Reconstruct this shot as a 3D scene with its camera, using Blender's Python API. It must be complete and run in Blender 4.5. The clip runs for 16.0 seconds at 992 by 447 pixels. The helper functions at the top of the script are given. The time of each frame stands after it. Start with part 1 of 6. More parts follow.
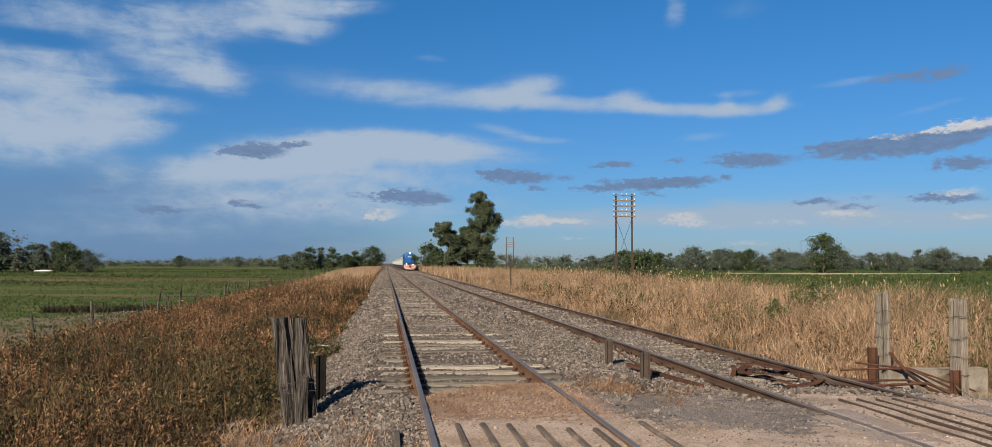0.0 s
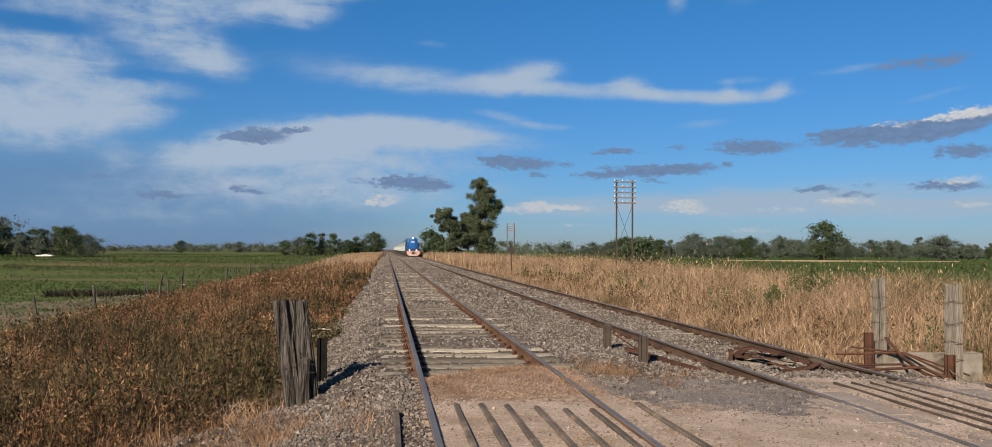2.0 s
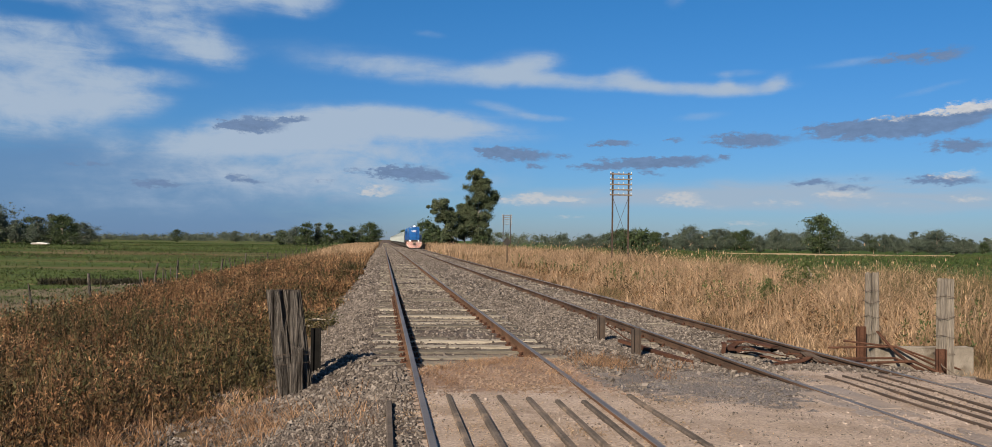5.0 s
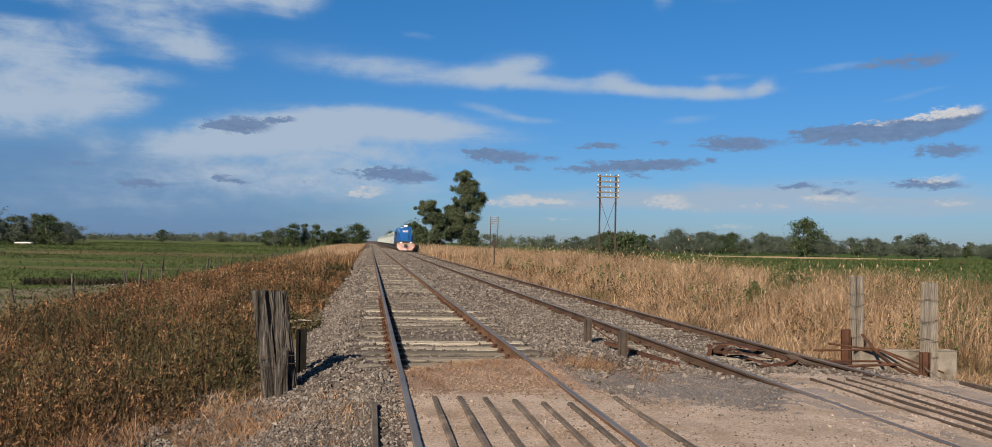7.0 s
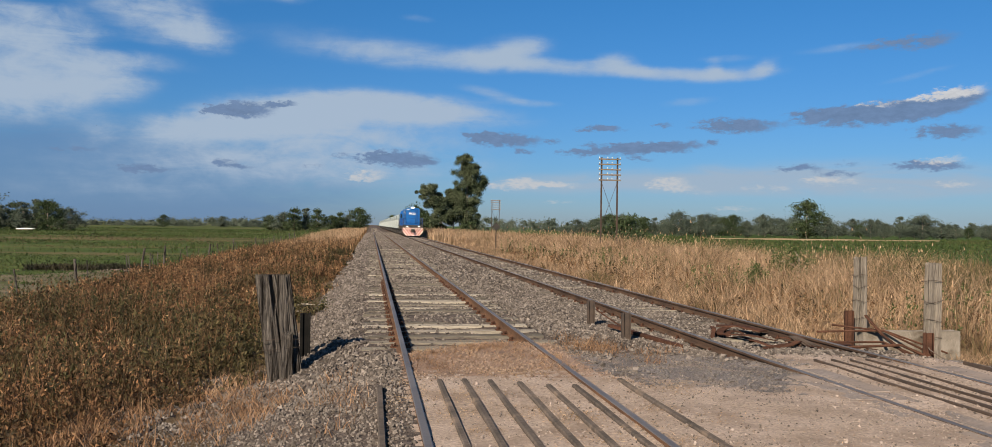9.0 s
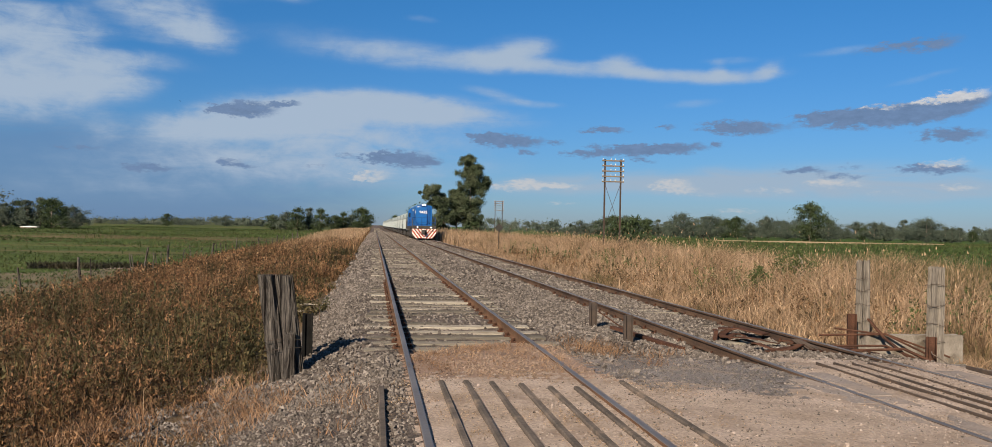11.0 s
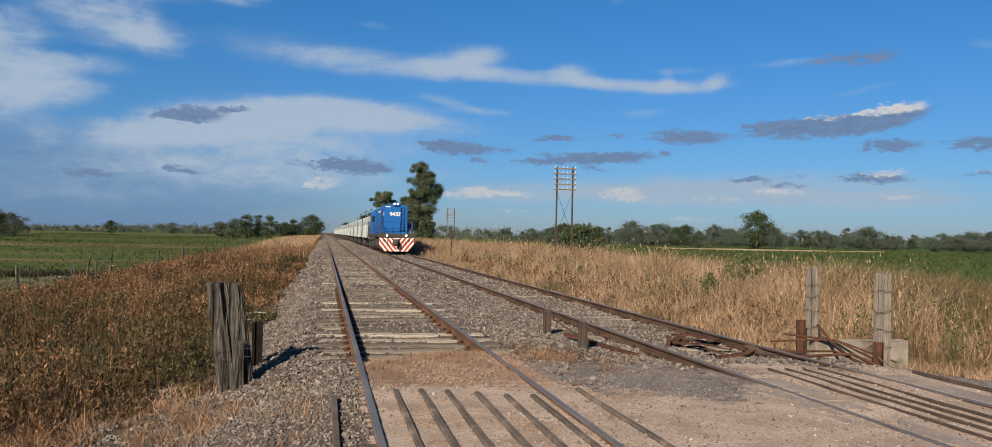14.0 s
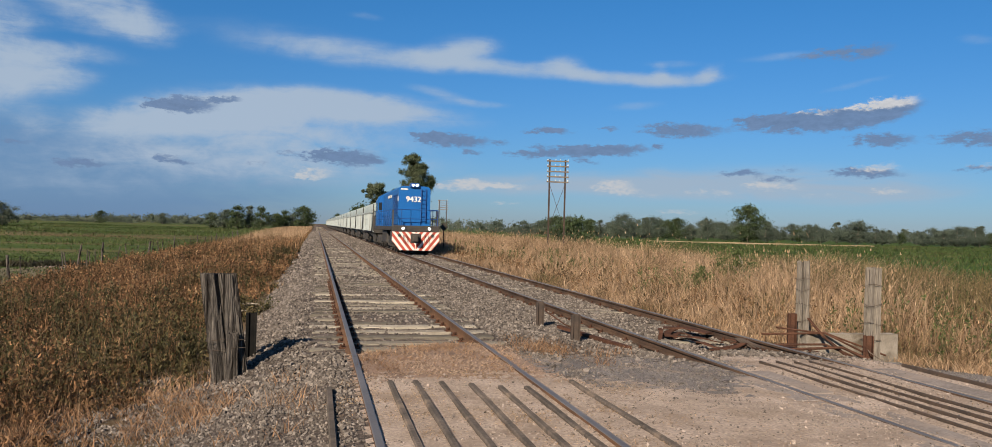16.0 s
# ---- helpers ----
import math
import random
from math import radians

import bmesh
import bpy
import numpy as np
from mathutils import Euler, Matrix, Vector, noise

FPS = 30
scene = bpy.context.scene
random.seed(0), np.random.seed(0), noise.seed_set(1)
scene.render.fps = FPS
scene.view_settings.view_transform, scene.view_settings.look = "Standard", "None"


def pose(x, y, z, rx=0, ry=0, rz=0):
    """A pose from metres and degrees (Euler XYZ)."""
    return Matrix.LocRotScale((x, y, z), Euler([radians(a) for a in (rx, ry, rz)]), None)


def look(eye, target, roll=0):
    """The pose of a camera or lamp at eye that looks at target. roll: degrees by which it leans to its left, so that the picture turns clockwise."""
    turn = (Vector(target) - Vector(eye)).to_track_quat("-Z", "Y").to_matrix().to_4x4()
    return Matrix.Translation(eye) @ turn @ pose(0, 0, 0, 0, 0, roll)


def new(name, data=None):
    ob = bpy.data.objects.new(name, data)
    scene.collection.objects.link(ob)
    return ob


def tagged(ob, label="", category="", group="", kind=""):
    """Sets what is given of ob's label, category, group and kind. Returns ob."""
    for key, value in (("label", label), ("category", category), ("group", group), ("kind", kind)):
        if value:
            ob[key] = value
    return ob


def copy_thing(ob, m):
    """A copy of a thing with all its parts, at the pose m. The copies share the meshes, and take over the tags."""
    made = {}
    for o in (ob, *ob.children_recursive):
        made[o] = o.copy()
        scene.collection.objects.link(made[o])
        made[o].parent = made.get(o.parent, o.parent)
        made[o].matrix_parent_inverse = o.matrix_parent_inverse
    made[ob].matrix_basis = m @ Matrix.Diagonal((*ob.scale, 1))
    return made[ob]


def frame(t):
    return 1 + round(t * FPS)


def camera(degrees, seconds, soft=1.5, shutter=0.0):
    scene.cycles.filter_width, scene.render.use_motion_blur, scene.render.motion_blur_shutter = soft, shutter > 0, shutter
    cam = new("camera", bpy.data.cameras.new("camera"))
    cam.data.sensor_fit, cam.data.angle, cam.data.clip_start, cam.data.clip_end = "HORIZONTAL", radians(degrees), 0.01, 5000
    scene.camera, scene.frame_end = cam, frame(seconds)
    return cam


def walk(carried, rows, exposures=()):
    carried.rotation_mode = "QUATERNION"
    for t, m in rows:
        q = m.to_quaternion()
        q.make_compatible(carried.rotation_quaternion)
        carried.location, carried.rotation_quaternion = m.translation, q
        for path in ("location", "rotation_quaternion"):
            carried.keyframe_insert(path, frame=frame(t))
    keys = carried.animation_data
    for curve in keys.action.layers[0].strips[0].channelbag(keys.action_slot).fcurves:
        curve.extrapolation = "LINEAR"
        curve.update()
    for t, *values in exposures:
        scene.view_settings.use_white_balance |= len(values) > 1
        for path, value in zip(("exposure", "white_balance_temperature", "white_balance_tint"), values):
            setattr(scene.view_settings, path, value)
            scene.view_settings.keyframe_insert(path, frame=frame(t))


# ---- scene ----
cam = camera(60.5, 16.0, soft=0.6)
PATH = [
    (0, (-1.308, 0.073, 1.579), (-1.052, 2.055, 1.673), 0.2),
    (0.5, (-1.339, 0.056, 1.579), (-1.086, 2.038, 1.665), 0.3),
    (1, (-1.31, 0.031, 1.569), (-1.058, 2.014, 1.647), 0.4),
    (1.5, (-1.283, 0.031, 1.561), (-1.028, 2.013, 1.63), 0.5),
    (2, (-1.301, -0.026, 1.545), (-1.047, 1.957, 1.607), 0.4),
    (2.5, (-1.3, -0.077, 1.554), (-1.052, 1.907, 1.607), 0.2),
    (3, (-1.28, -0.052, 1.559), (-1.035, 1.932, 1.604), 0.1),
    (3.5, (-1.272, -0.042, 1.555), (-1.028, 1.942, 1.594), 0.2),
    (6, (-1.275, -0.047, 1.551), (-0.999, 1.933, 1.596), 1.2),
    (6.5, (-1.273, -0.051, 1.553), (-0.987, 1.928, 1.601), 1.1),
    (7, (-1.268, -0.028, 1.549), (-0.976, 1.95, 1.595), 1.1),
    (7.5, (-1.27, -0.004, 1.545), (-0.976, 1.974, 1.582), 1.0),
    (8, (-1.271, -0.018, 1.544), (-0.975, 1.96, 1.571), 0.7),
    (8.5, (-1.286, -0.013, 1.541), (-0.994, 1.966, 1.556), 0.7),
    (9, (-1.292, 0.0, 1.541), (-1.002, 1.979, 1.548), 0.8),
    (11.5, (-1.287, -0.011, 1.55), (-1.003, 1.969, 1.56), 1.2),
    (12, (-1.297, -0.017, 1.55), (-1.004, 1.961, 1.57), 1.2),
    (12.5, (-1.298, 0.035, 1.543), (-0.984, 2.01, 1.57), 1.2),
    (13, (-1.305, 0.056, 1.536), (-0.964, 2.027, 1.571), 1.2),
    (13.5, (-1.319, 0.051, 1.538), (-0.951, 2.016, 1.572), 1.1),
    (14, (-1.314, 0.093, 1.535), (-0.92, 2.054, 1.564), 1.2),
    (14.5, (-1.321, 0.128, 1.528), (-0.906, 2.084, 1.555), 1.3),
    (15, (-1.333, 0.101, 1.537), (-0.913, 2.056, 1.563), 1.4),
    (15.5, (-1.34, 0.073, 1.537), (-0.925, 2.03, 1.556), 1.5),
    (16, (-1.351, 0.062, 1.539), (-0.938, 2.019, 1.55), 1.5),
]
walk(cam, [(t, look(eye, target, roll)) for t, eye, target, roll in PATH])

# ---------------------------------------------------------------- light and sky
SUN_AZ, SUN_EL = 215.0, 31.0        # 0 along the line, clockwise: behind the camera, to its left
sun_dir = Vector((math.sin(radians(SUN_AZ)) * math.cos(radians(SUN_EL)),
                  math.cos(radians(SUN_AZ)) * math.cos(radians(SUN_EL)), math.sin(radians(SUN_EL))))
sun = new("sun", bpy.data.lights.new("sun", "SUN"))
sun.data.energy, sun.data.angle, sun.data.color = 5.0, radians(0.55), (1.0, 0.86, 0.68)
sun.matrix_world = look(sun_dir * 50, (0, 0, 0))
scene.view_settings.exposure = 1.02

world = bpy.data.worlds.new("sky")
scene.world = world
world.use_nodes = True
wt = world.node_tree
wt.nodes.clear()


def wnode(kind, **kw):
    n = wt.nodes.new(kind)
    for k, v in kw.items():
        if k == "op":
            n.operation = v
        elif k == "ins":
            for i, val in v.items():
                if isinstance(val, bpy.types.NodeSocket):
                    wt.links.new(val, n.inputs[i])
                else:
                    n.inputs[i].default_value = val
    return n


def wmath(op, a, b=0.0):
    return wnode("ShaderNodeMath", op=op, ins={0: a, 1: b}).outputs[0]


def wvec(op, a, b=(0, 0, 0)):
    n = wnode("ShaderNodeVectorMath", op=op, ins={0: a, 1: b})
    return n.outputs["Value"] if op == "LENGTH" else n.outputs[0]


def wmix(fac, a, b):
    n = wt.nodes.new("ShaderNodeMix")
    n.data_type = "RGBA"
    for i, val in ((0, fac), (6, a), (7, b)):
        if isinstance(val, bpy.types.NodeSocket):
            wt.links.new(val, n.inputs[i])
        else:
            n.inputs[i].default_value = val
    return n.outputs[2]


def wnoise(vec, scale, detail=4.0, rough=0.55, distort=0.0):
    return wnode("ShaderNodeTexNoise", ins={"Vector": vec, "Scale": scale, "Detail": detail, "Roughness": rough, "Distortion": distort})


SKY = 0.0516
coord = wnode("ShaderNodeTexCoord").outputs["Generated"]
sky_tex = wnode("ShaderNodeTexSky")
sky_tex.sky_type, sky_tex.sun_disc = "NISHITA", False
sky_tex.sun_elevation, sky_tex.sun_rotation = radians(SUN_EL), radians(SUN_AZ)
sky_tex.altitude, sky_tex.air_density, sky_tex.dust_density, sky_tex.ozone_density = 20, 1.0, 0.3, 3.0
sep = wnode("ShaderNodeSeparateXYZ", ins={0: coord})
az = wmath("MULTIPLY", wmath("ARCTAN2", sep.outputs[0], sep.outputs[1]), 57.2958)
el = wmath("MULTIPLY", wmath("ARCSINE", sep.outputs[2]), 57.2958)
flat = wnode("ShaderNodeCombineXYZ", ins={0: az, 1: el, 2: 0.0}).outputs[0]
lying = wvec("MULTIPLY", flat, (0.45, 1.0, 1.0))          # clouds stretch along the horizon
coarse = wnoise(lying, 0.5, 3, 0.5)
ragged = wnoise(lying, 2.6, 8, 0.68)
billow = wnoise(wvec("MULTIPLY", flat, (0.6, 1.0, 1.0)), 0.8, 7, 0.6, 0.3)
feather = wnoise(wvec("MULTIPLY", flat, (0.2, 1.0, 1.0)), 0.8, 9, 0.62, 0.6)
bent = wvec("MULTIPLY", wvec("SUBTRACT", coarse.outputs["Color"], (0.5, 0.5, 0.5)), (1.6, 0.7, 0))
soft_field = wvec("ADD", flat, bent)
tatter = wvec("MULTIPLY", wvec("SUBTRACT", ragged.outputs["Color"], (0.5, 0.5, 0.5)), (2.6, 0.9, 0))
hard_field = wvec("ADD", wvec("ADD", flat, wvec("MULTIPLY", bent, (0.35, 0.3, 0))), tatter)
wisp_field = wvec("ADD", wvec("ADD", flat, wvec("MULTIPLY", bent, (0.5, 0.45, 0))), wvec("MULTIPLY", tatter, (0.28, 0.2, 0)))


def density(where, rows):
    """The summed thickness of a bank of cloud: azimuth, elevation, half width, half height, turn, thickness of each mass."""
    total = None
    for a, e, ra, re, turn, thick in rows:
        p = where
        if turn:
            p = wnode("ShaderNodeVectorRotate", ins={0: p, 1: (a, e, 0), 3: radians(-turn)}).outputs[0]
        d = wnode("ShaderNodeVectorMath", op="MULTIPLY_ADD", ins={0: p, 1: (1 / ra, 1 / re, 0), 2: (-a / ra, -e / re, 0)}).outputs[0]
        n = wnode("ShaderNodeMapRange", ins={0: wvec("LENGTH", d), 1: 1.45, 2: 0.15, 3: 0.0, 4: thick})
        n.interpolation_type = "SMOOTHSTEP"
        total = n.outputs[0] if total is None else wmath("ADD", total, n.outputs[0])
    return total


def edged(field, grain, amount, lo, hi, top=1.0):
    """Thickness turned into cover, frayed by a noise."""
    frayed = wmath("ADD", field, wmath("MULTIPLY", wmath("SUBTRACT", grain, 0.5), wmath("MULTIPLY", wmath("MINIMUM", field, 0.6), amount)))
    n = wnode("ShaderNodeMapRange", ins={0: frayed, 1: lo, 2: hi, 3: 0.0, 4: top})
    n.interpolation_type = "SMOOTHSTEP"
    return n.outputs[0]


# high thin sheets and streaks
SHEET = [(-20.1, 9.2, 5.79, 3.04, 0, 0.75), (-22.4, 7.3, 4.54, 1.89, 0, 0.55), (-16.1, 8.6, 2.74, 1.39, 0, 0.45), (-22.2, 11.7, 4.94, 1.69, 0, 0.5),
         (-18.2, 14.6, 8.09, 1.84, 0, 0.5), (-21.2, 13.1, 3.04, 0.59, 0, -0.45), (-12.7, 12.3, 3.99, 1.44, -8, 0.75), (-10.9, 11.5, 1.79, 0.89, -15, 0.3),
         (-6.8, 16.3, 3.69, 1.79, 0, 0.7), (-5.6, 15.1, 2.09, 0.99, 0, 0.4), (-2.7, 16.7, 2.99, 0.69, 5, 0.4), (-11.6, 15.3, 4.69, 1.54, 0, 0.35),
         (-13.7, 9.9, 3.04, 0.59, -5, 0.25), (-16.3, 10.7, 2.24, 0.39, 0, -0.25), (-14.5, 9.1, 1.49, 0.39, 0, -0.2), (-0.9, 7.9, 8.39, 1.14, 0, 0.7),
         (-5.5, 6.9, 8.54, 1.44, 6, 0.6), (3.7, 7.6, 7.24, 0.99, -3, 0.5), (-9.8, 6.4, 5.14, 1.09, 10, 0.45), (-2.2, 6.3, 10.74, 1.44, 0, 0.4),
         (-5.4, 4.8, 13.29, 1.89, 0, 0.42), (-11.3, 3.2, 12.54, 1.64, 0, 0.3), (-16.6, 5.6, 1.19, 1.04, 0, 0.3), (1.2, 3.6, 10.89, 1.54, 0, 0.22),
         (-17.9, 1.7, 10.44, 1.04, 0, 0.15)]
STREAK = [(-2.2, 11.7, 7.09, 1.24, -4, 0.35), (3.3, 11.2, 7.29, 0.89, -2, 0.55), (8.9, 11.6, 3.24, 1.14, 8, 0.6), (10.1, 12.0, 1.84, 0.64, 10, 0.55),
          (8.0, 10.9, 3.89, 0.69, 0, 0.45), (13.6, 10.6, 4.29, 0.59, -2, 0.75), (16.1, 11.1, 1.54, 0.59, 0, 0.5), (16.9, 10.7, 2.14, 0.59, -8, 0.4),
          (20.0, 10.1, 4.54, 0.49, -3, 0.8), (24.1, 10.0, 2.99, 0.54, 4, 0.75), (25.9, 10.4, 0.89, 0.59, 30, 0.65), (22.7, 10.5, 0.59, 0.59, 40, 0.4),
          (23.5, 11.0, 1.99, 0.29, 0, 0.35), (8.0, 8.9, 2.59, 0.39, -10, 0.5), (10.2, 8.3, 2.39, 0.29, -2, 0.55), (19.3, 16.5, 0.79, 1.24, 0, 0.5),
          (21.0, 8.3, 1.89, 0.34, 4, 0.42), (30.2, 11.3, 2.79, 0.29, 3, 0.45), (34.6, 9.5, 2.09, 0.24, 12, 0.35), (2.9, 13.6, 1.24, 0.29, -4, 0.35),
          (23.5, 16.2, 2.04, 0.79, 0, 0.22), (7.2, 7.6, 2.59, 0.44, 0, 0.35), (41.2, 11.7, 1.04, 0.34, -8, 0.35)]
# pale veil low over the horizon
VEIL = [(29.5, 3.4, 12.04, 1.24, 0, 0.55), (20.6, 3.0, 8.89, 1.04, 0, 0.5), (35.4, 2.6, 6.69, 0.79, 0, 0.35), (11.4, 2.8, 5.14, 0.79, 0, 0.45),
        (0.4, 2.8, 5.89, 0.74, 0, 0.25)]
DULL = [(-14.0, 2.0, 16.0, 4.5, 0, 0.9), (-22.0, 3.5, 9.0, 3.0, 0, 0.5)]
# low grey clouds in their own shade
GREY = [(-8.2, 7.3, 2.09, 0.54, 3, 1), (-9.3, 7.2, 1.29, 0.39, 0, 0.7), (-5.9, 7.8, 1.09, 0.24, 4, 0.8), (-10.6, 7.1, 0.64, 0.19, 0, 0.5),
        (-14.2, 3.3, 1.99, 0.29, 0, 0.8), (-18.0, 4.3, 1.79, 0.19, 0, 0.45), (-9.4, 3.9, 1.04, 0.29, -6, 0.65), (-8.5, 3.6, 1.14, 0.19, 0, 0.6),
        (1.9, 4.4, 2.24, 0.64, 0, 0.95), (0.0, 4.5, 1.49, 0.34, 5, 0.7), (3.8, 4.3, 0.89, 0.29, 0, 0.5), (9.0, 5.8, 2.49, 0.49, 0, 1),
        (7.4, 6.0, 1.24, 0.34, 0, 0.7), (12.1, 5.7, 0.64, 0.24, 0, 0.6), (10.2, 5.0, 0.79, 0.24, 0, 0.6), (6.3, 6.2, 0.44, 0.14, 0, 0.6),
        (15.3, 6.6, 1.89, 0.24, 0, 0.85), (16.5, 5.2, 2.14, 0.39, 0, 0.8), (19.9, 5.4, 2.59, 0.44, 2, 0.85), (18.0, 5.4, 1.69, 0.29, 0, 0.8),
        (14.0, 5.0, 1.64, 0.34, 0, 0.7), (17.8, 4.6, 1.09, 0.24, -4, 0.6), (19.4, 6.8, 0.69, 0.24, 0, 0.55), (22.6, 5.7, 0.49, 0.24, 0, 0.55),
        (14.6, 5.6, 1.14, 0.19, 0, 0.5), (24.0, 6.7, 2.74, 0.54, 0, 1), (31.9, 7.2, 4.49, 0.69, 3, 1), (29.2, 7.3, 2.29, 0.39, 0, 0.7),
        (34.7, 7.5, 2.94, 0.74, 4, 0.9), (36.9, 8.1, 1.84, 0.64, 4, 0.8), (36.3, 6.0, 2.09, 0.49, 0, 0.85), (34.9, 11.4, 2.14, 0.54, 3, 0.62),
        (32.1, 11.3, 1.99, 0.34, 6, 0.42), (28.0, 4.0, 1.64, 0.29, 0, 0.7), (35.4, 4.0, 2.39, 0.34, 0, 0.8), (30.2, 3.6, 1.84, 0.24, 0, 0.5),
        (-2.1, 4.6, 0.89, 0.19, 0, 0.45), (-3.8, 3.8, 0.94, 0.19, 0, 0.4), (30.8, 4.2, 0.94, 0.19, 0, 0.4), (41.3, 6.0, 2.29, 0.59, 0, 0.8),
        (41.7, 4.2, 1.49, 0.29, 0, 0.6)]
# small sunlit cumulus, and the sunlit tops of the grey ones
PUFF = [(-0.2, 3.3, 1.39, 0.44, 0, 1), (-0.9, 3.0, 1.04, 0.24, 0, 0.6), (9.7, 2.8, 2.69, 0.39, 3, 0.9), (10.1, 3.1, 1.34, 0.34, 0, 0.7),
        (12.6, 2.8, 1.59, 0.29, 0, 0.9), (19.8, 3.1, 1.44, 0.39, 0, 0.95), (20.0, 2.7, 2.09, 0.29, 0, 0.75), (29.9, 3.1, 2.04, 0.34, 0, 0.8),
        (29.3, 3.4, 0.99, 0.29, 0, 0.5), (26.1, 2.7, 2.44, 0.24, 0, 0.6), (36.6, 2.9, 1.49, 0.24, 0, 0.85), (36.1, 4.3, 1.44, 0.34, 3, 0.9),
        (24.2, 1.4, 1.99, 0.19, 0, 0.5), (12.5, 1.7, 1.74, 0.19, 0, 0.4), (21.4, 2.4, 2.44, 0.19, 0, 0.4), (32.7, 2.6, 1.79, 0.19, 0, 0.4),
        (41.8, 4.4, 0.84, 0.24, 0, 0.6)]
LIT = [(35.9, 8.3, 2.09, 0.44, 5, 1), (37.2, 8.5, 1.69, 0.59, 5, 1), (32.3, 7.8, 1.59, 0.24, 0, 0.8), (34.5, 8.1, 1.44, 0.29, 5, 0.6),
       (36.1, 4.3, 1.44, 0.29, 3, 1)]
WHITE, VEILED, PALE, SHADE, GLOOM = (3.75, 4.65, 5.85, 1), (3.5, 4.3, 5.3, 1), (5.5, 5.5, 5.6, 1), (1.4, 2.15, 3.6, 1), (1.2, 2.3, 4.2, 1)

# the deep blue of clear air overhead, paler towards the horizon
up = wnode("ShaderNodeMapRange", ins={0: el, 1: 0.0, 2: 22.0}).outputs[0]
tint = wmix(wmath("POWER", up, 0.7), (0.36, 0.46, 0.73, 1), (0.168, 0.63, 0.955, 1))
mul = wt.nodes.new("ShaderNodeMix")
mul.data_type, mul.blend_type = "RGBA", "MULTIPLY"
mul.inputs[0].default_value = 1.0
wt.links.new(sky_tex.outputs[0], mul.inputs[6])
wt.links.new(tint, mul.inputs[7])
colour = mul.outputs[2]
colour = wmix(edged(density(soft_field, VEIL), feather.outputs[0], 2.0, 0.03, 0.8, 0.82), colour, VEILED)
colour = wmix(edged(density(soft_field, DULL), feather.outputs[0], 1.5, 0.0, 1.0, 0.75), colour, GLOOM)
rippled = wmath("ADD", wmath("MULTIPLY", feather.outputs[0], 0.5), wmath("MULTIPLY", billow.outputs[0], 0.5))
colour = wmix(edged(density(wisp_field, SHEET), rippled, 3.8, 0.02, 1.05, 0.95), colour, WHITE)
colour = wmix(edged(density(wisp_field, STREAK), rippled, 2.8, 0.02, 1.25, 0.95), colour, WHITE)
tone = wmix(edged(density(hard_field, LIT), ragged.outputs[0], 4.0, 0.2, 1.2), SHADE, PALE)
shaded = wnode("ShaderNodeMapRange", ins={0: ragged.outputs[0], 1: 0.3, 2: 0.7, 3: 0.9, 4: 1.18}).outputs[0]
low_tone = wnode("ShaderNodeVectorMath", op="SCALE", ins={0: tone, 3: shaded}).outputs[0]
colour = wmix(edged(density(hard_field, GREY), ragged.outputs[0], 4.6, 0.12, 0.8, 0.95), colour, low_tone)
colour = wmix(edged(density(hard_field, PUFF), ragged.outputs[0], 6.0, 0.15, 1.4, 0.8), colour, PALE)
# far from the view the sky goes on with the same broken cloud
back = wnode("ShaderNodeMapRange", ins={0: wmath("ABSOLUTE", az), 1: 50.0, 2: 75.0}).outputs[0]
above = wnode("ShaderNodeMapRange", ins={0: el, 1: 20.0, 2: 32.0}).outputs[0]
puffs = wnode("ShaderNodeMapRange", ins={0: wnoise(coord, 2.2, 6, 0.6).outputs[0], 1: 0.5, 2: 0.72}).outputs[0]
colour = wmix(wmath("MULTIPLY", wmath("MULTIPLY", wmath("MAXIMUM", back, above), puffs), 0.7), colour, WHITE)
bg = wnode("ShaderNodeBackground", ins={0: colour, 1: SKY})
wout = wnode("ShaderNodeOutputWorld", ins={0: bg.outputs[0]})


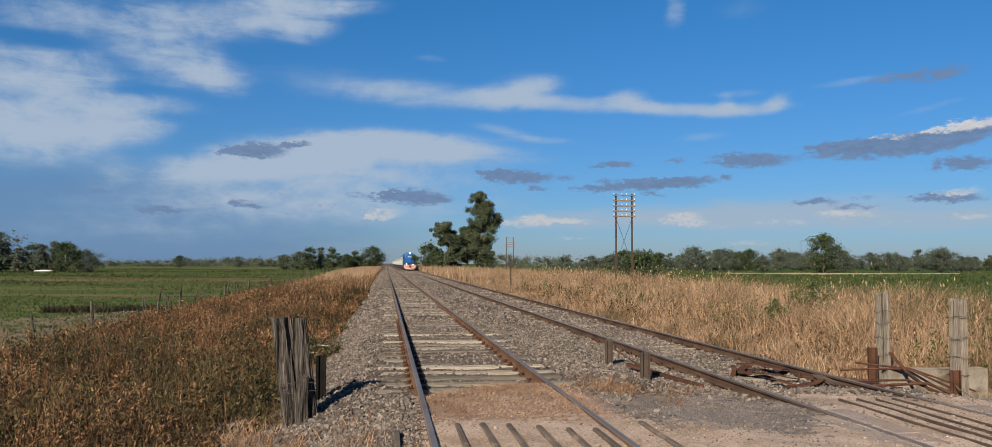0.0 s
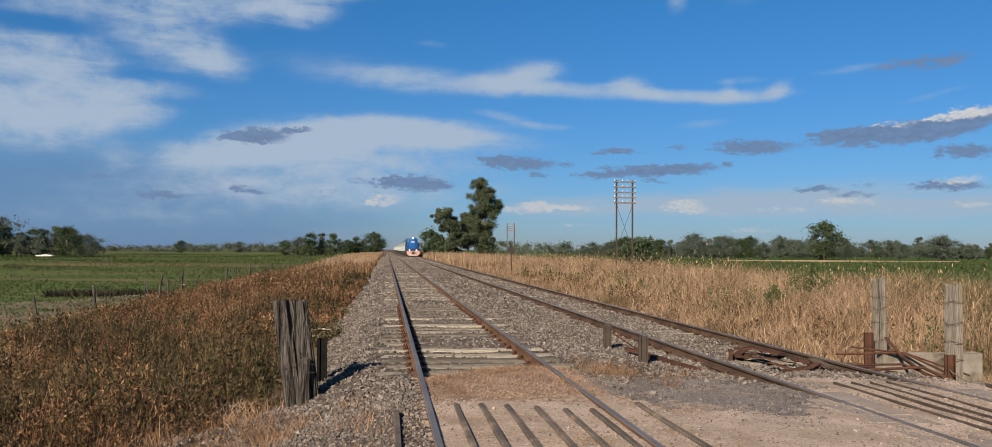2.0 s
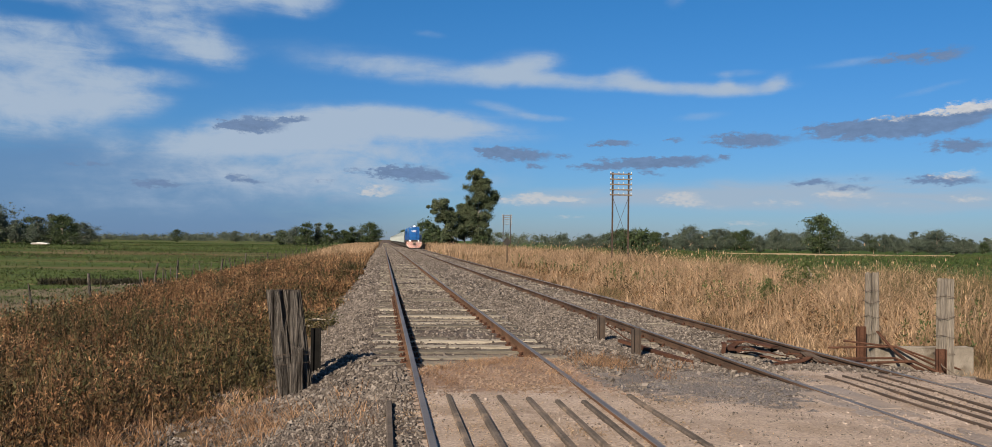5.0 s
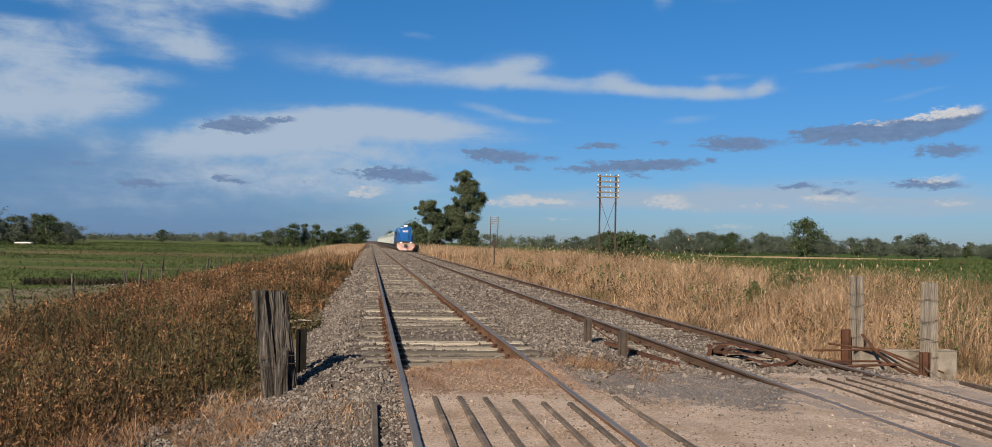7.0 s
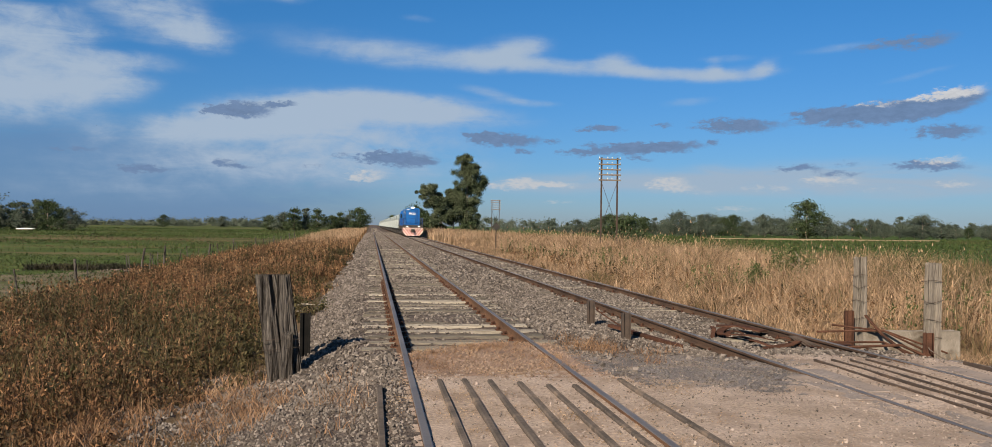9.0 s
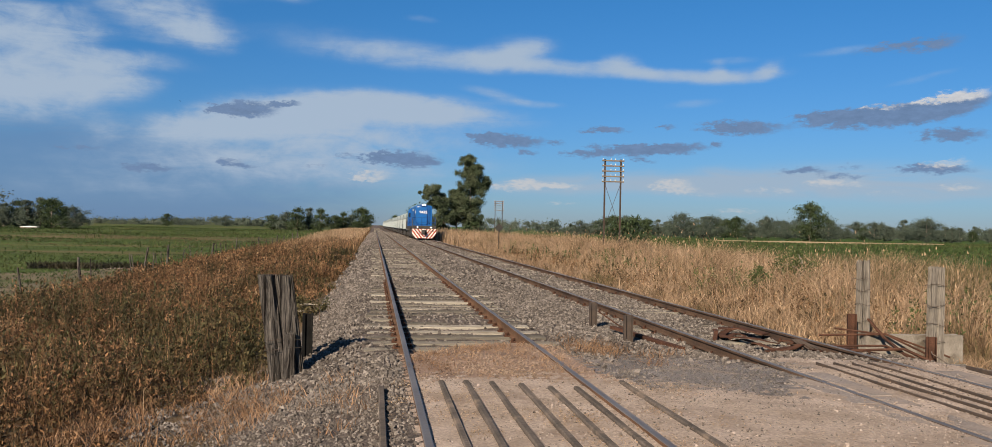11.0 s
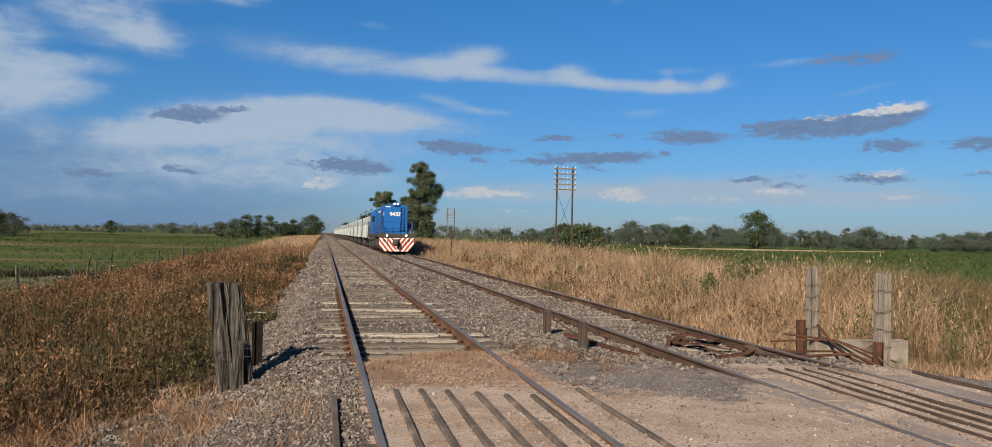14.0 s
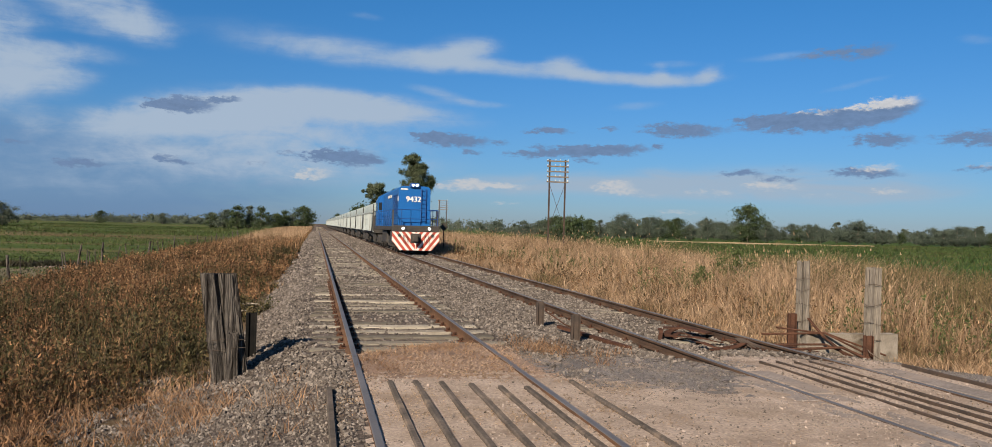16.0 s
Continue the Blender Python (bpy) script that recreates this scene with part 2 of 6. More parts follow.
# ---------------------------------------------------------------- materials
def surface(name, a, b, scale=3.0, fine_scale=40.0, rough=0.8, bump=0.3, depth=0.01, metal=0.0, vary=0.25,
            stain=None, stain_scale=1.0, stain_at=0.55, stretch=(1, 1, 1), per=None, translucent=0.0):
    """Two tones mixed by a coarse noise, fine grain over them, optional stains, relief; per: 'object' or 'island' variation."""
    m = bpy.data.materials.new(name)
    m.use_nodes = True
    nt = m.node_tree
    bs = nt.nodes["Principled BSDF"]
    L = nt.links.new
    tc = nt.nodes.new("ShaderNodeTexCoord")
    mp = nt.nodes.new("ShaderNodeMapping")
    mp.inputs["Scale"].default_value = stretch
    L(tc.outputs["Object"], mp.inputs[0])

    def tex(s, detail=6):
        n = nt.nodes.new("ShaderNodeTexNoise")
        n.inputs["Scale"].default_value, n.inputs["Detail"].default_value, n.inputs["Roughness"].default_value = s, detail, 0.6
        L(mp.outputs[0], n.inputs[0])
        return n.outputs[0]

    def rng(v, lo, hi, o0=0.0, o1=1.0):
        n = nt.nodes.new("ShaderNodeMapRange")
        for i, x in ((1, lo), (2, hi), (3, o0), (4, o1)):
            n.inputs[i].default_value = x
        L(v, n.inputs[0])
        return n.outputs[0]

    def mix(f, x, y, mode="MIX"):
        n = nt.nodes.new("ShaderNodeMix")
        n.data_type, n.blend_type = "RGBA", mode
        for i, v in ((0, f), (6, x), (7, y)):
            if isinstance(v, bpy.types.NodeSocket):
                L(v, n.inputs[i])
            else:
                n.inputs[i].default_value = v if isinstance(v, float) else (*v, 1)
        return n.outputs[2]

    grain = tex(fine_scale)
    col = mix(rng(tex(scale), 0.35, 0.65), a, b)
    if per:
        src = nt.nodes.new("ShaderNodeObjectInfo").outputs["Random"] if per == "object" else \
            nt.nodes.new("ShaderNodeNewGeometry").outputs["Random Per Island"]
        col = mix(rng(src, 0, 1), col, mix(rng(src, 0.0, 1.0, 0.0, 1.0), a, b))
        hsv = nt.nodes.new("ShaderNodeHueSaturation")
        L(rng(src, 0, 1, 1 - vary * 1.2, 1 + vary * 1.2), hsv.inputs["Value"])
        L(col, hsv.inputs["Color"])
        col = hsv.outputs[0]
    hs = nt.nodes.new("ShaderNodeHueSaturation")
    L(rng(grain, 0.3, 0.7, 1 - vary, 1 + vary), hs.inputs["Value"])
    L(col, hs.inputs["Color"])
    col = hs.outputs[0]
    if stain:
        col = mix(rng(tex(stain_scale, 8), stain_at, stain_at + 0.14), col, stain)
    L(col, bs.inputs["Base Color"])
    L(rng(grain, 0.3, 0.7, max(rough - 0.12, 0.03), min(rough + 0.12, 1.0)), bs.inputs["Roughness"])
    bs.inputs["Metallic"].default_value = metal
    bs.inputs["Specular IOR Level"].default_value = 0.35 if rough < 0.9 else 0.05
    if bump:
        bp = nt.nodes.new("ShaderNodeBump")
        bp.inputs["Strength"].default_value, bp.inputs["Distance"].default_value = bump, depth
        L(grain, bp.inputs["Height"])
        L(bp.outputs[0], bs.inputs["Normal"])
    if translucent:
        tl, ms = nt.nodes.new("ShaderNodeBsdfTranslucent"), nt.nodes.new("ShaderNodeMixShader")
        L(col, tl.inputs[0])
        ms.inputs[0].default_value = translucent
        L(bs.outputs[0], ms.inputs[1])
        L(tl.outputs[0], ms.inputs[2])
        L(ms.outputs[0], nt.nodes["Material Output"].inputs[0])
    return m


def blades(name, tones, rough=0.75, translucent=0.3, patch=0.25, vary=0.35):
    """Plants: every blade or leaf takes its tone from a ramp, in patches across the ground."""
    m = bpy.data.materials.new(name)
    m.use_nodes = True
    nt = m.node_tree
    L = nt.links.new
    bs = nt.nodes["Principled BSDF"]
    geo = nt.nodes.new("ShaderNodeNewGeometry")
    tc = nt.nodes.new("ShaderNodeTexCoord")
    nz = nt.nodes.new("ShaderNodeTexNoise")
    nz.inputs["Scale"].default_value, nz.inputs["Detail"].default_value = patch, 4
    L(tc.outputs["Object"], nz.inputs[0])
    ad = nt.nodes.new("ShaderNodeMath")
    ad.operation = "MULTIPLY_ADD"
    L(nz.outputs[0], ad.inputs[0])
    ad.inputs[1].default_value = 2.6
    sb = nt.nodes.new("ShaderNodeMath")
    sb.operation = "MULTIPLY_ADD"
    L(geo.outputs["Random Per Island"], sb.inputs[0])
    sb.inputs[1].default_value, sb.inputs[2].default_value = 0.55, -1.07
    L(sb.outputs[0], ad.inputs[2])
    ramp = nt.nodes.new("ShaderNodeValToRGB")
    els = ramp.color_ramp.elements
    while len(els) < len(tones):
        els.new(0.5)
    for i, c in enumerate(tones):
        els[i].position, els[i].color = i / (len(tones) - 1), (*c, 1)
    L(ad.outputs[0], ramp.inputs[0])
    hs = nt.nodes.new("ShaderNodeHueSaturation")
    wn = nt.nodes.new("ShaderNodeTexWhiteNoise")
    wn.noise_dimensions = "1D"
    L(geo.outputs["Random Per Island"], wn.inputs["W"])
    mr = nt.nodes.new("ShaderNodeMapRange")
    mr.inputs[3].default_value, mr.inputs[4].default_value = 1 - vary, 1 + vary
    L(wn.outputs[0], mr.inputs[0])
    L(mr.outputs[0], hs.inputs["Value"])
    L(ramp.outputs[0], hs.inputs["Color"])
    L(hs.outputs[0], bs.inputs["Base Color"])
    bs.inputs["Roughness"].default_value = rough
    bs.inputs["Specular IOR Level"].default_value = 0.25
    tl, ms = nt.nodes.new("ShaderNodeBsdfTranslucent"), nt.nodes.new("ShaderNodeMixShader")
    L(hs.outputs[0], tl.inputs[0])
    ms.inputs[0].default_value = translucent
    L(bs.outputs[0], ms.inputs[1])
    L(tl.outputs[0], ms.inputs[2])
    L(ms.outputs[0], nt.nodes["Material Output"].inputs[0])
    return m


def glow(name, colour, strength):
    m = bpy.data.materials.new(name)
    m.use_nodes = True
    bs = m.node_tree.nodes["Principled BSDF"]
    bs.inputs["Base Color"].default_value = (0.8, 0.8, 0.78, 1)
    bs.inputs["Emission Color"].default_value, bs.inputs["Emission Strength"].default_value = (*colour, 1), strength
    return m


M_BALLAST = surface("ballast_bed", (0.064, 0.0512, 0.0441), (0.104, 0.084, 0.0717), 0.5, 14, 0.95, 1.0, 0.05, vary=0.6, stain=(0.048, 0.0368, 0.0311), stain_scale=0.35)
M_STONE = surface("crushed_stone", (0.0704, 0.0591, 0.0509), (0.137, 0.117, 0.102), 0.6, 30, 0.95, 0.5, 0.01, vary=0.33, per="island")
M_PEBBLE = surface("brown_pebbles", (0.112, 0.088, 0.0734), (0.24, 0.196, 0.168), 0.6, 30, 0.95, 0.3, 0.005, vary=0.25, per="island")
M_CLOD = surface("reddish_clods", (0.145, 0.102, 0.076), (0.195, 0.142, 0.107), 0.6, 30, 0.97, 0.5, 0.01, vary=0.3, per="island")
M_BANK = blades("dark_bank_weeds", [(0.02, 0.0208, 0.0112), (0.032, 0.0288, 0.016), (0.048, 0.04, 0.0208)], patch=0.6, vary=0.4)
M_BUSHLEAF = blades("dull_green_bush_leaves", [(0.0432, 0.0636, 0.0192), (0.0634, 0.0841, 0.0259), (0.0912, 0.105, 0.0355)], patch=0.6, vary=0.45)
M_DIRT = surface("crossing_dirt", (0.219, 0.168, 0.13), (0.312, 0.249, 0.205), 1.6, 34, 0.97, 0.7, 0.012, vary=0.36, stain=(0.182, 0.138, 0.109), stain_scale=1.2, stain_at=0.52)
M_GREYGRIT = surface("grey_grit", (0.13, 0.114, 0.106), (0.192, 0.169, 0.156), 1.2, 50, 0.95, 1.0, 0.03, vary=0.5, stain=(0.302, 0.229, 0.175), stain_scale=1.3)
M_SOIL = surface("weedy_soil", (0.06, 0.044, 0.0272), (0.104, 0.0736, 0.0448), 0.6, 20, 0.95, 0.6, 0.03, vary=0.3)
M_FIELD = surface("green_field", (0.0368, 0.0576, 0.0144), (0.064, 0.08, 0.0248), 0.05, 0.9, 0.95, 0.8, 0.2, vary=0.5, stain=(0.104, 0.08, 0.0416), stain_scale=0.035, stain_at=0.5, stretch=(0.35, 1.5, 1))
M_REDSOIL = surface("reddish_soil", (0.172, 0.116, 0.0864), (0.248, 0.176, 0.134), 1.1, 26, 0.97, 0.7, 0.02, vary=0.38, stain=(0.136, 0.096, 0.0734), stain_scale=1.5, stain_at=0.54)
M_BARE = surface("bare_pasture", (0.085, 0.075, 0.048), (0.135, 0.108, 0.072), 0.5, 8, 0.95, 0.7, 0.05, vary=0.4, stain=(0.05, 0.065, 0.02), stain_scale=0.3, stain_at=0.48, stretch=(0.5, 1.4, 1))
M_CROP = surface("green_crop", (0.032, 0.056, 0.0136), (0.0464, 0.0704, 0.0192), 0.03, 1.5, 0.95, 0.7, 0.2, vary=0.4)
M_STRAW = surface("straw_field", (0.264, 0.188, 0.104), (0.312, 0.228, 0.132), 0.05, 1.0, 0.95, 0.5, 0.1, vary=0.2)
M_RAILSIDE = surface("rusty_rail", (0.0656, 0.04, 0.0272), (0.132, 0.0736, 0.0448), 1.5, 60, 0.9, 0.4, 0.003, 0.0, 0.35)
M_RAILDARK = surface("dark_rusty_rail", (0.046, 0.031, 0.024), (0.09, 0.056, 0.038), 1.5, 60, 0.9, 0.4, 0.003, 0.0, 0.35)
M_RAILHEAD = surface("worn_steel", (0.104, 0.092, 0.084), (0.16, 0.14, 0.124), 0.8, 30, 0.52, 0.2, 0.001, 0.45, 0.2)
M_BAR = surface("dull_guard_rail", (0.06, 0.0504, 0.0432), (0.104, 0.084, 0.0704), 2.0, 30, 0.9, 0.5, 0.004, 0.0, 0.35, stain=(0.208, 0.156, 0.116), stain_scale=1.8, stain_at=0.57)
M_RUST = surface("flaking_rust", (0.0384, 0.0198, 0.0141), (0.0736, 0.0358, 0.023), 4, 80, 0.92, 0.6, 0.004, 0.0, 0.4)
M_DARKRUST = surface("old_dark_steel", (0.036, 0.0272, 0.0224), (0.068, 0.0464, 0.0336), 4, 60, 0.8, 0.4, 0.003, 0.2, 0.3)
M_SLEEPER = surface("weathered_sleeper", (0.096, 0.0832, 0.0672), (0.211, 0.186, 0.15), 1.5, 22, 0.92, 1.0, 0.015, vary=0.38, stretch=(0.25, 3, 3), per="object",
                    stain=(0.0576, 0.0448, 0.0352), stain_scale=2.0, stain_at=0.57)
M_OLDWOOD = surface("split_grey_timber", (0.044, 0.0384, 0.0344), (0.128, 0.112, 0.0976), 3, 16, 0.94, 1.0, 0.03, vary=0.75, stretch=(6, 6, 0.3), stain=(0.0096, 0.008, 0.0072), stain_scale=2.6, stain_at=0.485)
M_PALEWOOD = surface("pale_grey_timber", (0.102, 0.0884, 0.0734), (0.18, 0.156, 0.131), 3, 18, 0.92, 1.0, 0.02, vary=0.45, stretch=(5, 5, 0.3), stain=(0.0408, 0.034, 0.0272), stain_scale=3.0, stain_at=0.57)
M_CONCRETE = surface("old_concrete", (0.125, 0.106, 0.0842), (0.2, 0.175, 0.147), 2.5, 60, 0.95, 0.6, 0.008, vary=0.25, stain=(0.0749, 0.0593, 0.0437), stain_scale=2.2, stain_at=0.5)
M_GREYSLAB = surface("grey_crossing_strip", (0.147, 0.125, 0.112), (0.205, 0.173, 0.155), 1.5, 30, 0.98, 0.5, 0.008, vary=0.3, stain=(0.23, 0.182, 0.149), stain_scale=1.4, stain_at=0.5)
M_BLUE = surface("blue_paint", (0.0016, 0.0656, 0.228), (0.0024, 0.0752, 0.256), 0.8, 12, 0.45, 0.08, 0.004, vary=0.1, stain=(0.0032, 0.0528, 0.176), stain_scale=0.6, stain_at=0.6)
M_DARKBLUE = surface("blue_rail_paint", (0.0032, 0.032, 0.128), (0.0048, 0.04, 0.16), 1, 20, 0.5, 0.0, vary=0.1)
M_BLACK = surface("grimy_underframe", (0.016, 0.0152, 0.0144), (0.04, 0.0336, 0.0288), 2, 25, 0.75, 0.3, 0.01, vary=0.35)
M_GLASS = surface("dark_cab_glass", (0.012, 0.0144, 0.0176), (0.016, 0.0192, 0.024), 1, 10, 0.12, 0.0, vary=0.05)
M_WHITEPAINT = surface("white_paint", (0.576, 0.528, 0.48), (0.624, 0.584, 0.536), 1.5, 20, 0.5, 0.05, vary=0.08, stain=(0.3, 0.23, 0.18), stain_scale=1.6, stain_at=0.53)
M_REDPAINT = surface("red_stripe_paint", (0.272, 0.04, 0.024), (0.32, 0.056, 0.032), 1.5, 20, 0.5, 0.05, vary=0.1)
M_WAGON = surface("pale_grey_wagon_paint", (0.216, 0.243, 0.243), (0.269, 0.295, 0.289), 0.5, 14, 0.65, 0.1, 0.004, vary=0.12, stain=(0.138, 0.118, 0.0951), stain_scale=0.7, stain_at=0.57, stretch=(1, 1, 0.35))
M_WAGONTOP = surface("grey_wagon_hood", (0.2, 0.232, 0.224), (0.256, 0.288, 0.276), 0.6, 14, 0.65, 0.1, 0.004, vary=0.12, stretch=(1, 1, 0.4))
M_POLE = surface("rusty_brown_pole", (0.028, 0.0192, 0.0144), (0.052, 0.0336, 0.024), 2, 30, 0.85, 0.3, 0.003, 0.1, 0.3)
M_ARM = surface("weathered_crossarm", (0.104, 0.08, 0.0624), (0.16, 0.128, 0.1), 3, 30, 0.9, 0.4, 0.003, vary=0.25)
M_PORCELAIN = surface("grey_porcelain", (0.336, 0.328, 0.312), (0.4, 0.392, 0.376), 5, 40, 0.35, 0.0, vary=0.05)
M_SIGN = surface("black_sign_back", (0.016, 0.0136, 0.012), (0.028, 0.024, 0.02), 4, 40, 0.7, 0.1, vary=0.2)
# plain near-black for the stub behind the timber post and the beak
M_NEARBLACK = surface("near_black", (0.006, 0.006, 0.006), (0.012, 0.011, 0.01), 4, 40, 0.9, 0.2, vary=0.3)
M_FEATHER = surface("dark_feathers", (0.02, 0.019, 0.018), (0.045, 0.04, 0.036), 20, 200, 0.8, 0.2, 0.001, vary=0.3)
M_BARK = surface("eucalyptus_bark", (0.16, 0.128, 0.096), (0.288, 0.248, 0.2), 1.5, 12, 0.9, 0.6, 0.03, vary=0.25, stretch=(2, 2, 0.4))
M_LAMP = glow("headlamp", (1.0, 0.95, 0.85), 5.0)
M_ROOF = surface("pale_roof", (0.56, 0.544, 0.528), (0.608, 0.592, 0.576), 0.5, 6, 0.6, 0.05, vary=0.1)

M_OLIVEWEED = blades("olive_brown_weeds", [(0.032, 0.0301, 0.0115), (0.0499, 0.0435, 0.0166), (0.0672, 0.0544, 0.0224), (0.0992, 0.064, 0.0288)], patch=0.9, vary=0.65)
M_WEED = blades("reddish_weeds", [(0.0405, 0.0333, 0.0147), (0.0662, 0.0464, 0.02), (0.105, 0.0604, 0.0281), (0.155, 0.0813, 0.0385), (0.206, 0.112, 0.0548), (0.258, 0.171, 0.0926)], patch=0.5, vary=0.65)
M_DRY = blades("dry_grass", [(0.096, 0.08, 0.0336), (0.168, 0.104, 0.0592), (0.288, 0.192, 0.116), (0.376, 0.268, 0.172), (0.224, 0.136, 0.0784)], patch=0.5, vary=0.5)
M_HAY = blades("pale_hay", [(0.104, 0.072, 0.036), (0.216, 0.136, 0.0736), (0.32, 0.22, 0.128), (0.4, 0.288, 0.18)], patch=0.5, vary=0.5)
M_OLIVE = blades("olive_weeds", [(0.036, 0.0416, 0.016), (0.06, 0.0576, 0.0224), (0.12, 0.088, 0.0416), (0.08, 0.06, 0.0256)], patch=0.4, vary=0.45)
M_RUSSET = blades("russet_dead_weeds", [(0.134, 0.0744, 0.0403), (0.224, 0.13, 0.0717), (0.332, 0.215, 0.13)], patch=0.6, vary=0.45)
M_STUBBLE = blades("dry_pasture_plants", [(0.0432, 0.0399, 0.0173), (0.072, 0.0544, 0.0276), (0.0979, 0.0726, 0.038), (0.121, 0.0968, 0.0576)], patch=0.08, vary=0.4)
M_GREENBLADE = blades("green_field_plants", [(0.0245, 0.0449, 0.00952), (0.034, 0.0571, 0.0136), (0.0462, 0.0639, 0.0177), (0.0646, 0.0612, 0.0231)], patch=0.05, vary=0.45)
M_GUM = blades("eucalyptus_leaves", [(0.0288, 0.0416, 0.0192), (0.048, 0.0624, 0.0304), (0.084, 0.096, 0.0528)], patch=0.4, vary=0.5, translucent=0.15)
M_LEAF = blades("tree_leaves", [(0.024, 0.0384, 0.0152), (0.0368, 0.0544, 0.0208), (0.0528, 0.0688, 0.0288)], patch=0.25, vary=0.4, translucent=0.15)
# distance haze is mixed into these leaf tones: paler and bluer than near leaves
M_HAZEDLEAF = blades("haze_tinted_leaves", [(0.0457, 0.0609, 0.0444), (0.0648, 0.0808, 0.058), (0.0918, 0.105, 0.0768)], patch=0.03, vary=0.22, translucent=0.15)


# ---------------------------------------------------------------- mesh helpers
rng = np.random.default_rng(7)


def part(name, bm, material, parent=None, label=""):
    me = bpy.data.meshes.new(name)
    bmesh.ops.recalc_face_normals(bm, faces=bm.faces[:])
    bm.to_mesh(me)
    bm.free()
    for m in (material if isinstance(material, (list, tuple)) else [material]):
        me.materials.append(m)
    ob = new(name, me)
    ob.parent = parent
    if label:
        tagged(ob, label=label)
    return ob


def soup(name, verts, tris, material, smooth=False):
    """One mesh from arrays of vertices and triangles."""
    me = bpy.data.meshes.new(name)
    v, t = np.asarray(verts, np.float32).reshape(-1, 3), np.asarray(tris, np.int32).reshape(-1, 3)
    me.vertices.add(len(v))
    me.vertices.foreach_set("co", v.ravel())
    me.loops.add(t.size)
    me.loops.foreach_set("vertex_index", t.ravel())
    me.polygons.add(len(t))
    me.polygons.foreach_set("loop_start", np.arange(0, t.size, 3, dtype=np.int32))
    me.polygons.foreach_set("use_smooth", np.full(len(t), smooth))
    me.update(calc_edges=True)
    me.materials.append(material)
    return new(name, me)


def box(bm, x0, x1, y0, y1, z0, z1, bevel=0.0, index=0):
    r = bmesh.ops.create_cube(bm, size=1.0, matrix=Matrix.LocRotScale(((x0 + x1) / 2, (y0 + y1) / 2, (z0 + z1) / 2), None,
                                                                      (abs(x1 - x0), abs(y1 - y0), abs(z1 - z0))))
    faces = {f for v in r["verts"] for f in v.link_faces}
    for f in faces:
        f.material_index = index
    if bevel:
        edges = list({e for v in r["verts"] for e in v.link_edges})
        bmesh.ops.bevel(bm, geom=edges, offset=bevel, segments=2, affect="EDGES", profile=0.5)
    return bm


def rod(bm, p, q, r, seg=8, r2=None):
    p, q = Vector(p), Vector(q)
    m = Matrix.Translation((p + q) / 2) @ (q - p).to_track_quat("Z", "Y").to_matrix().to_4x4()
    bmesh.ops.create_cone(bm, cap_ends=True, segments=seg, radius1=r, radius2=r if r2 is None else r2, depth=(q - p).length, matrix=m)
    return bm


def prism(bm, outline, y0, y1, index=0):
    """An outline of (x, z) drawn out along y."""
    a = [bm.verts.new((x, y0, z)) for x, z in outline]
    b = [bm.verts.new((x, y1, z)) for x, z in outline]
    n = len(a)
    made = [bm.faces.new(a), bm.faces.new(b[::-1])]
    for i in range(n):
        made.append(bm.faces.new((a[i], b[i], b[(i + 1) % n], a[(i + 1) % n])))
    for f in made:
        f.material_index = index
    return bm


def B():
    return bmesh.new()


def empty(name, **tags):
    return tagged(new(name), **tags)


def step(v, a, b):
    t = np.clip((v - a) / (b - a), 0, 1)
    return t * t * (3 - 2 * t)


# ---------------------------------------------------------------- ground
T2 = 4.64                     # centre of the second track
RAIL2 = -0.12                 # its rail top; the first track's rail top is 0
XS = np.array([-4000, -200, -30, -12, -10, -5, -3.0, -2.55, -1.75, -1.3, 1.3, 2.0, 3.3, 6.0, 6.7, 9, 20, 26, 60, 4000], float)
ZS = np.array([-1.3, -1.2, -1.05, -0.95, -0.85, -0.78, -0.62, -0.52, -0.22, -0.165, -0.165, -0.22, -0.28, -0.28, -0.46, -0.6, -0.85, -1.0, -1.1, -1.6], float)


def wave(x, y, k, p):
    return np.sin(x * k + p) * np.cos(y * k * 0.83 + 1.7 * p) + 0.5 * np.sin(x * k * 2.3 + y * k * 1.9 + p)


def height(x, y):
    """The ground's height: line of ballast, shoulders, verges, fields, and the level crossing across them."""
    x, y = np.asarray(x, float), np.asarray(y, float)
    z = np.interp(x, XS, ZS)
    inside = 1 - step(np.abs(x), 1.1, 1.5)
    edge = 9.4 + 1.9 * inside + 0.5 * wave(x, y * 0, 1.3, 0.4) + 0.6 * step(x, 1.2, 2.2)
    road = np.interp(x, [-60, -9, -3.2, -2.0, -1.15, 1.2, 3.4, 6.0, 8, 30, 60], [-0.9, -0.8, -0.62, -0.36, -0.03, -0.03, -0.13, -0.14, -0.24, -0.6, -0.9])
    k = (1 - step(y, edge - 0.5, edge + 0.5 + 2.6 * step(x, 2.2, 3.2) * (1 - step(x, 6.3, 6.8)))) * step(x, -1.9, -0.9) * step(y, -14, -10)
    z = z * (1 - k) + np.maximum(road, z) * k
    near = (np.abs(x) < 40) & (y < 120)
    rough = 0.012 * wave(x, y, 5.1, 0.3) + 0.02 * wave(x, y, 1.3, 1.1)
    z = z + np.where(near, rough * (1 - 0.6 * k), 0)
    rolling = 0.10 * wave(x, y, 0.11, 2.0) * step(np.abs(x - 2), 14, 30)
    return z + rolling


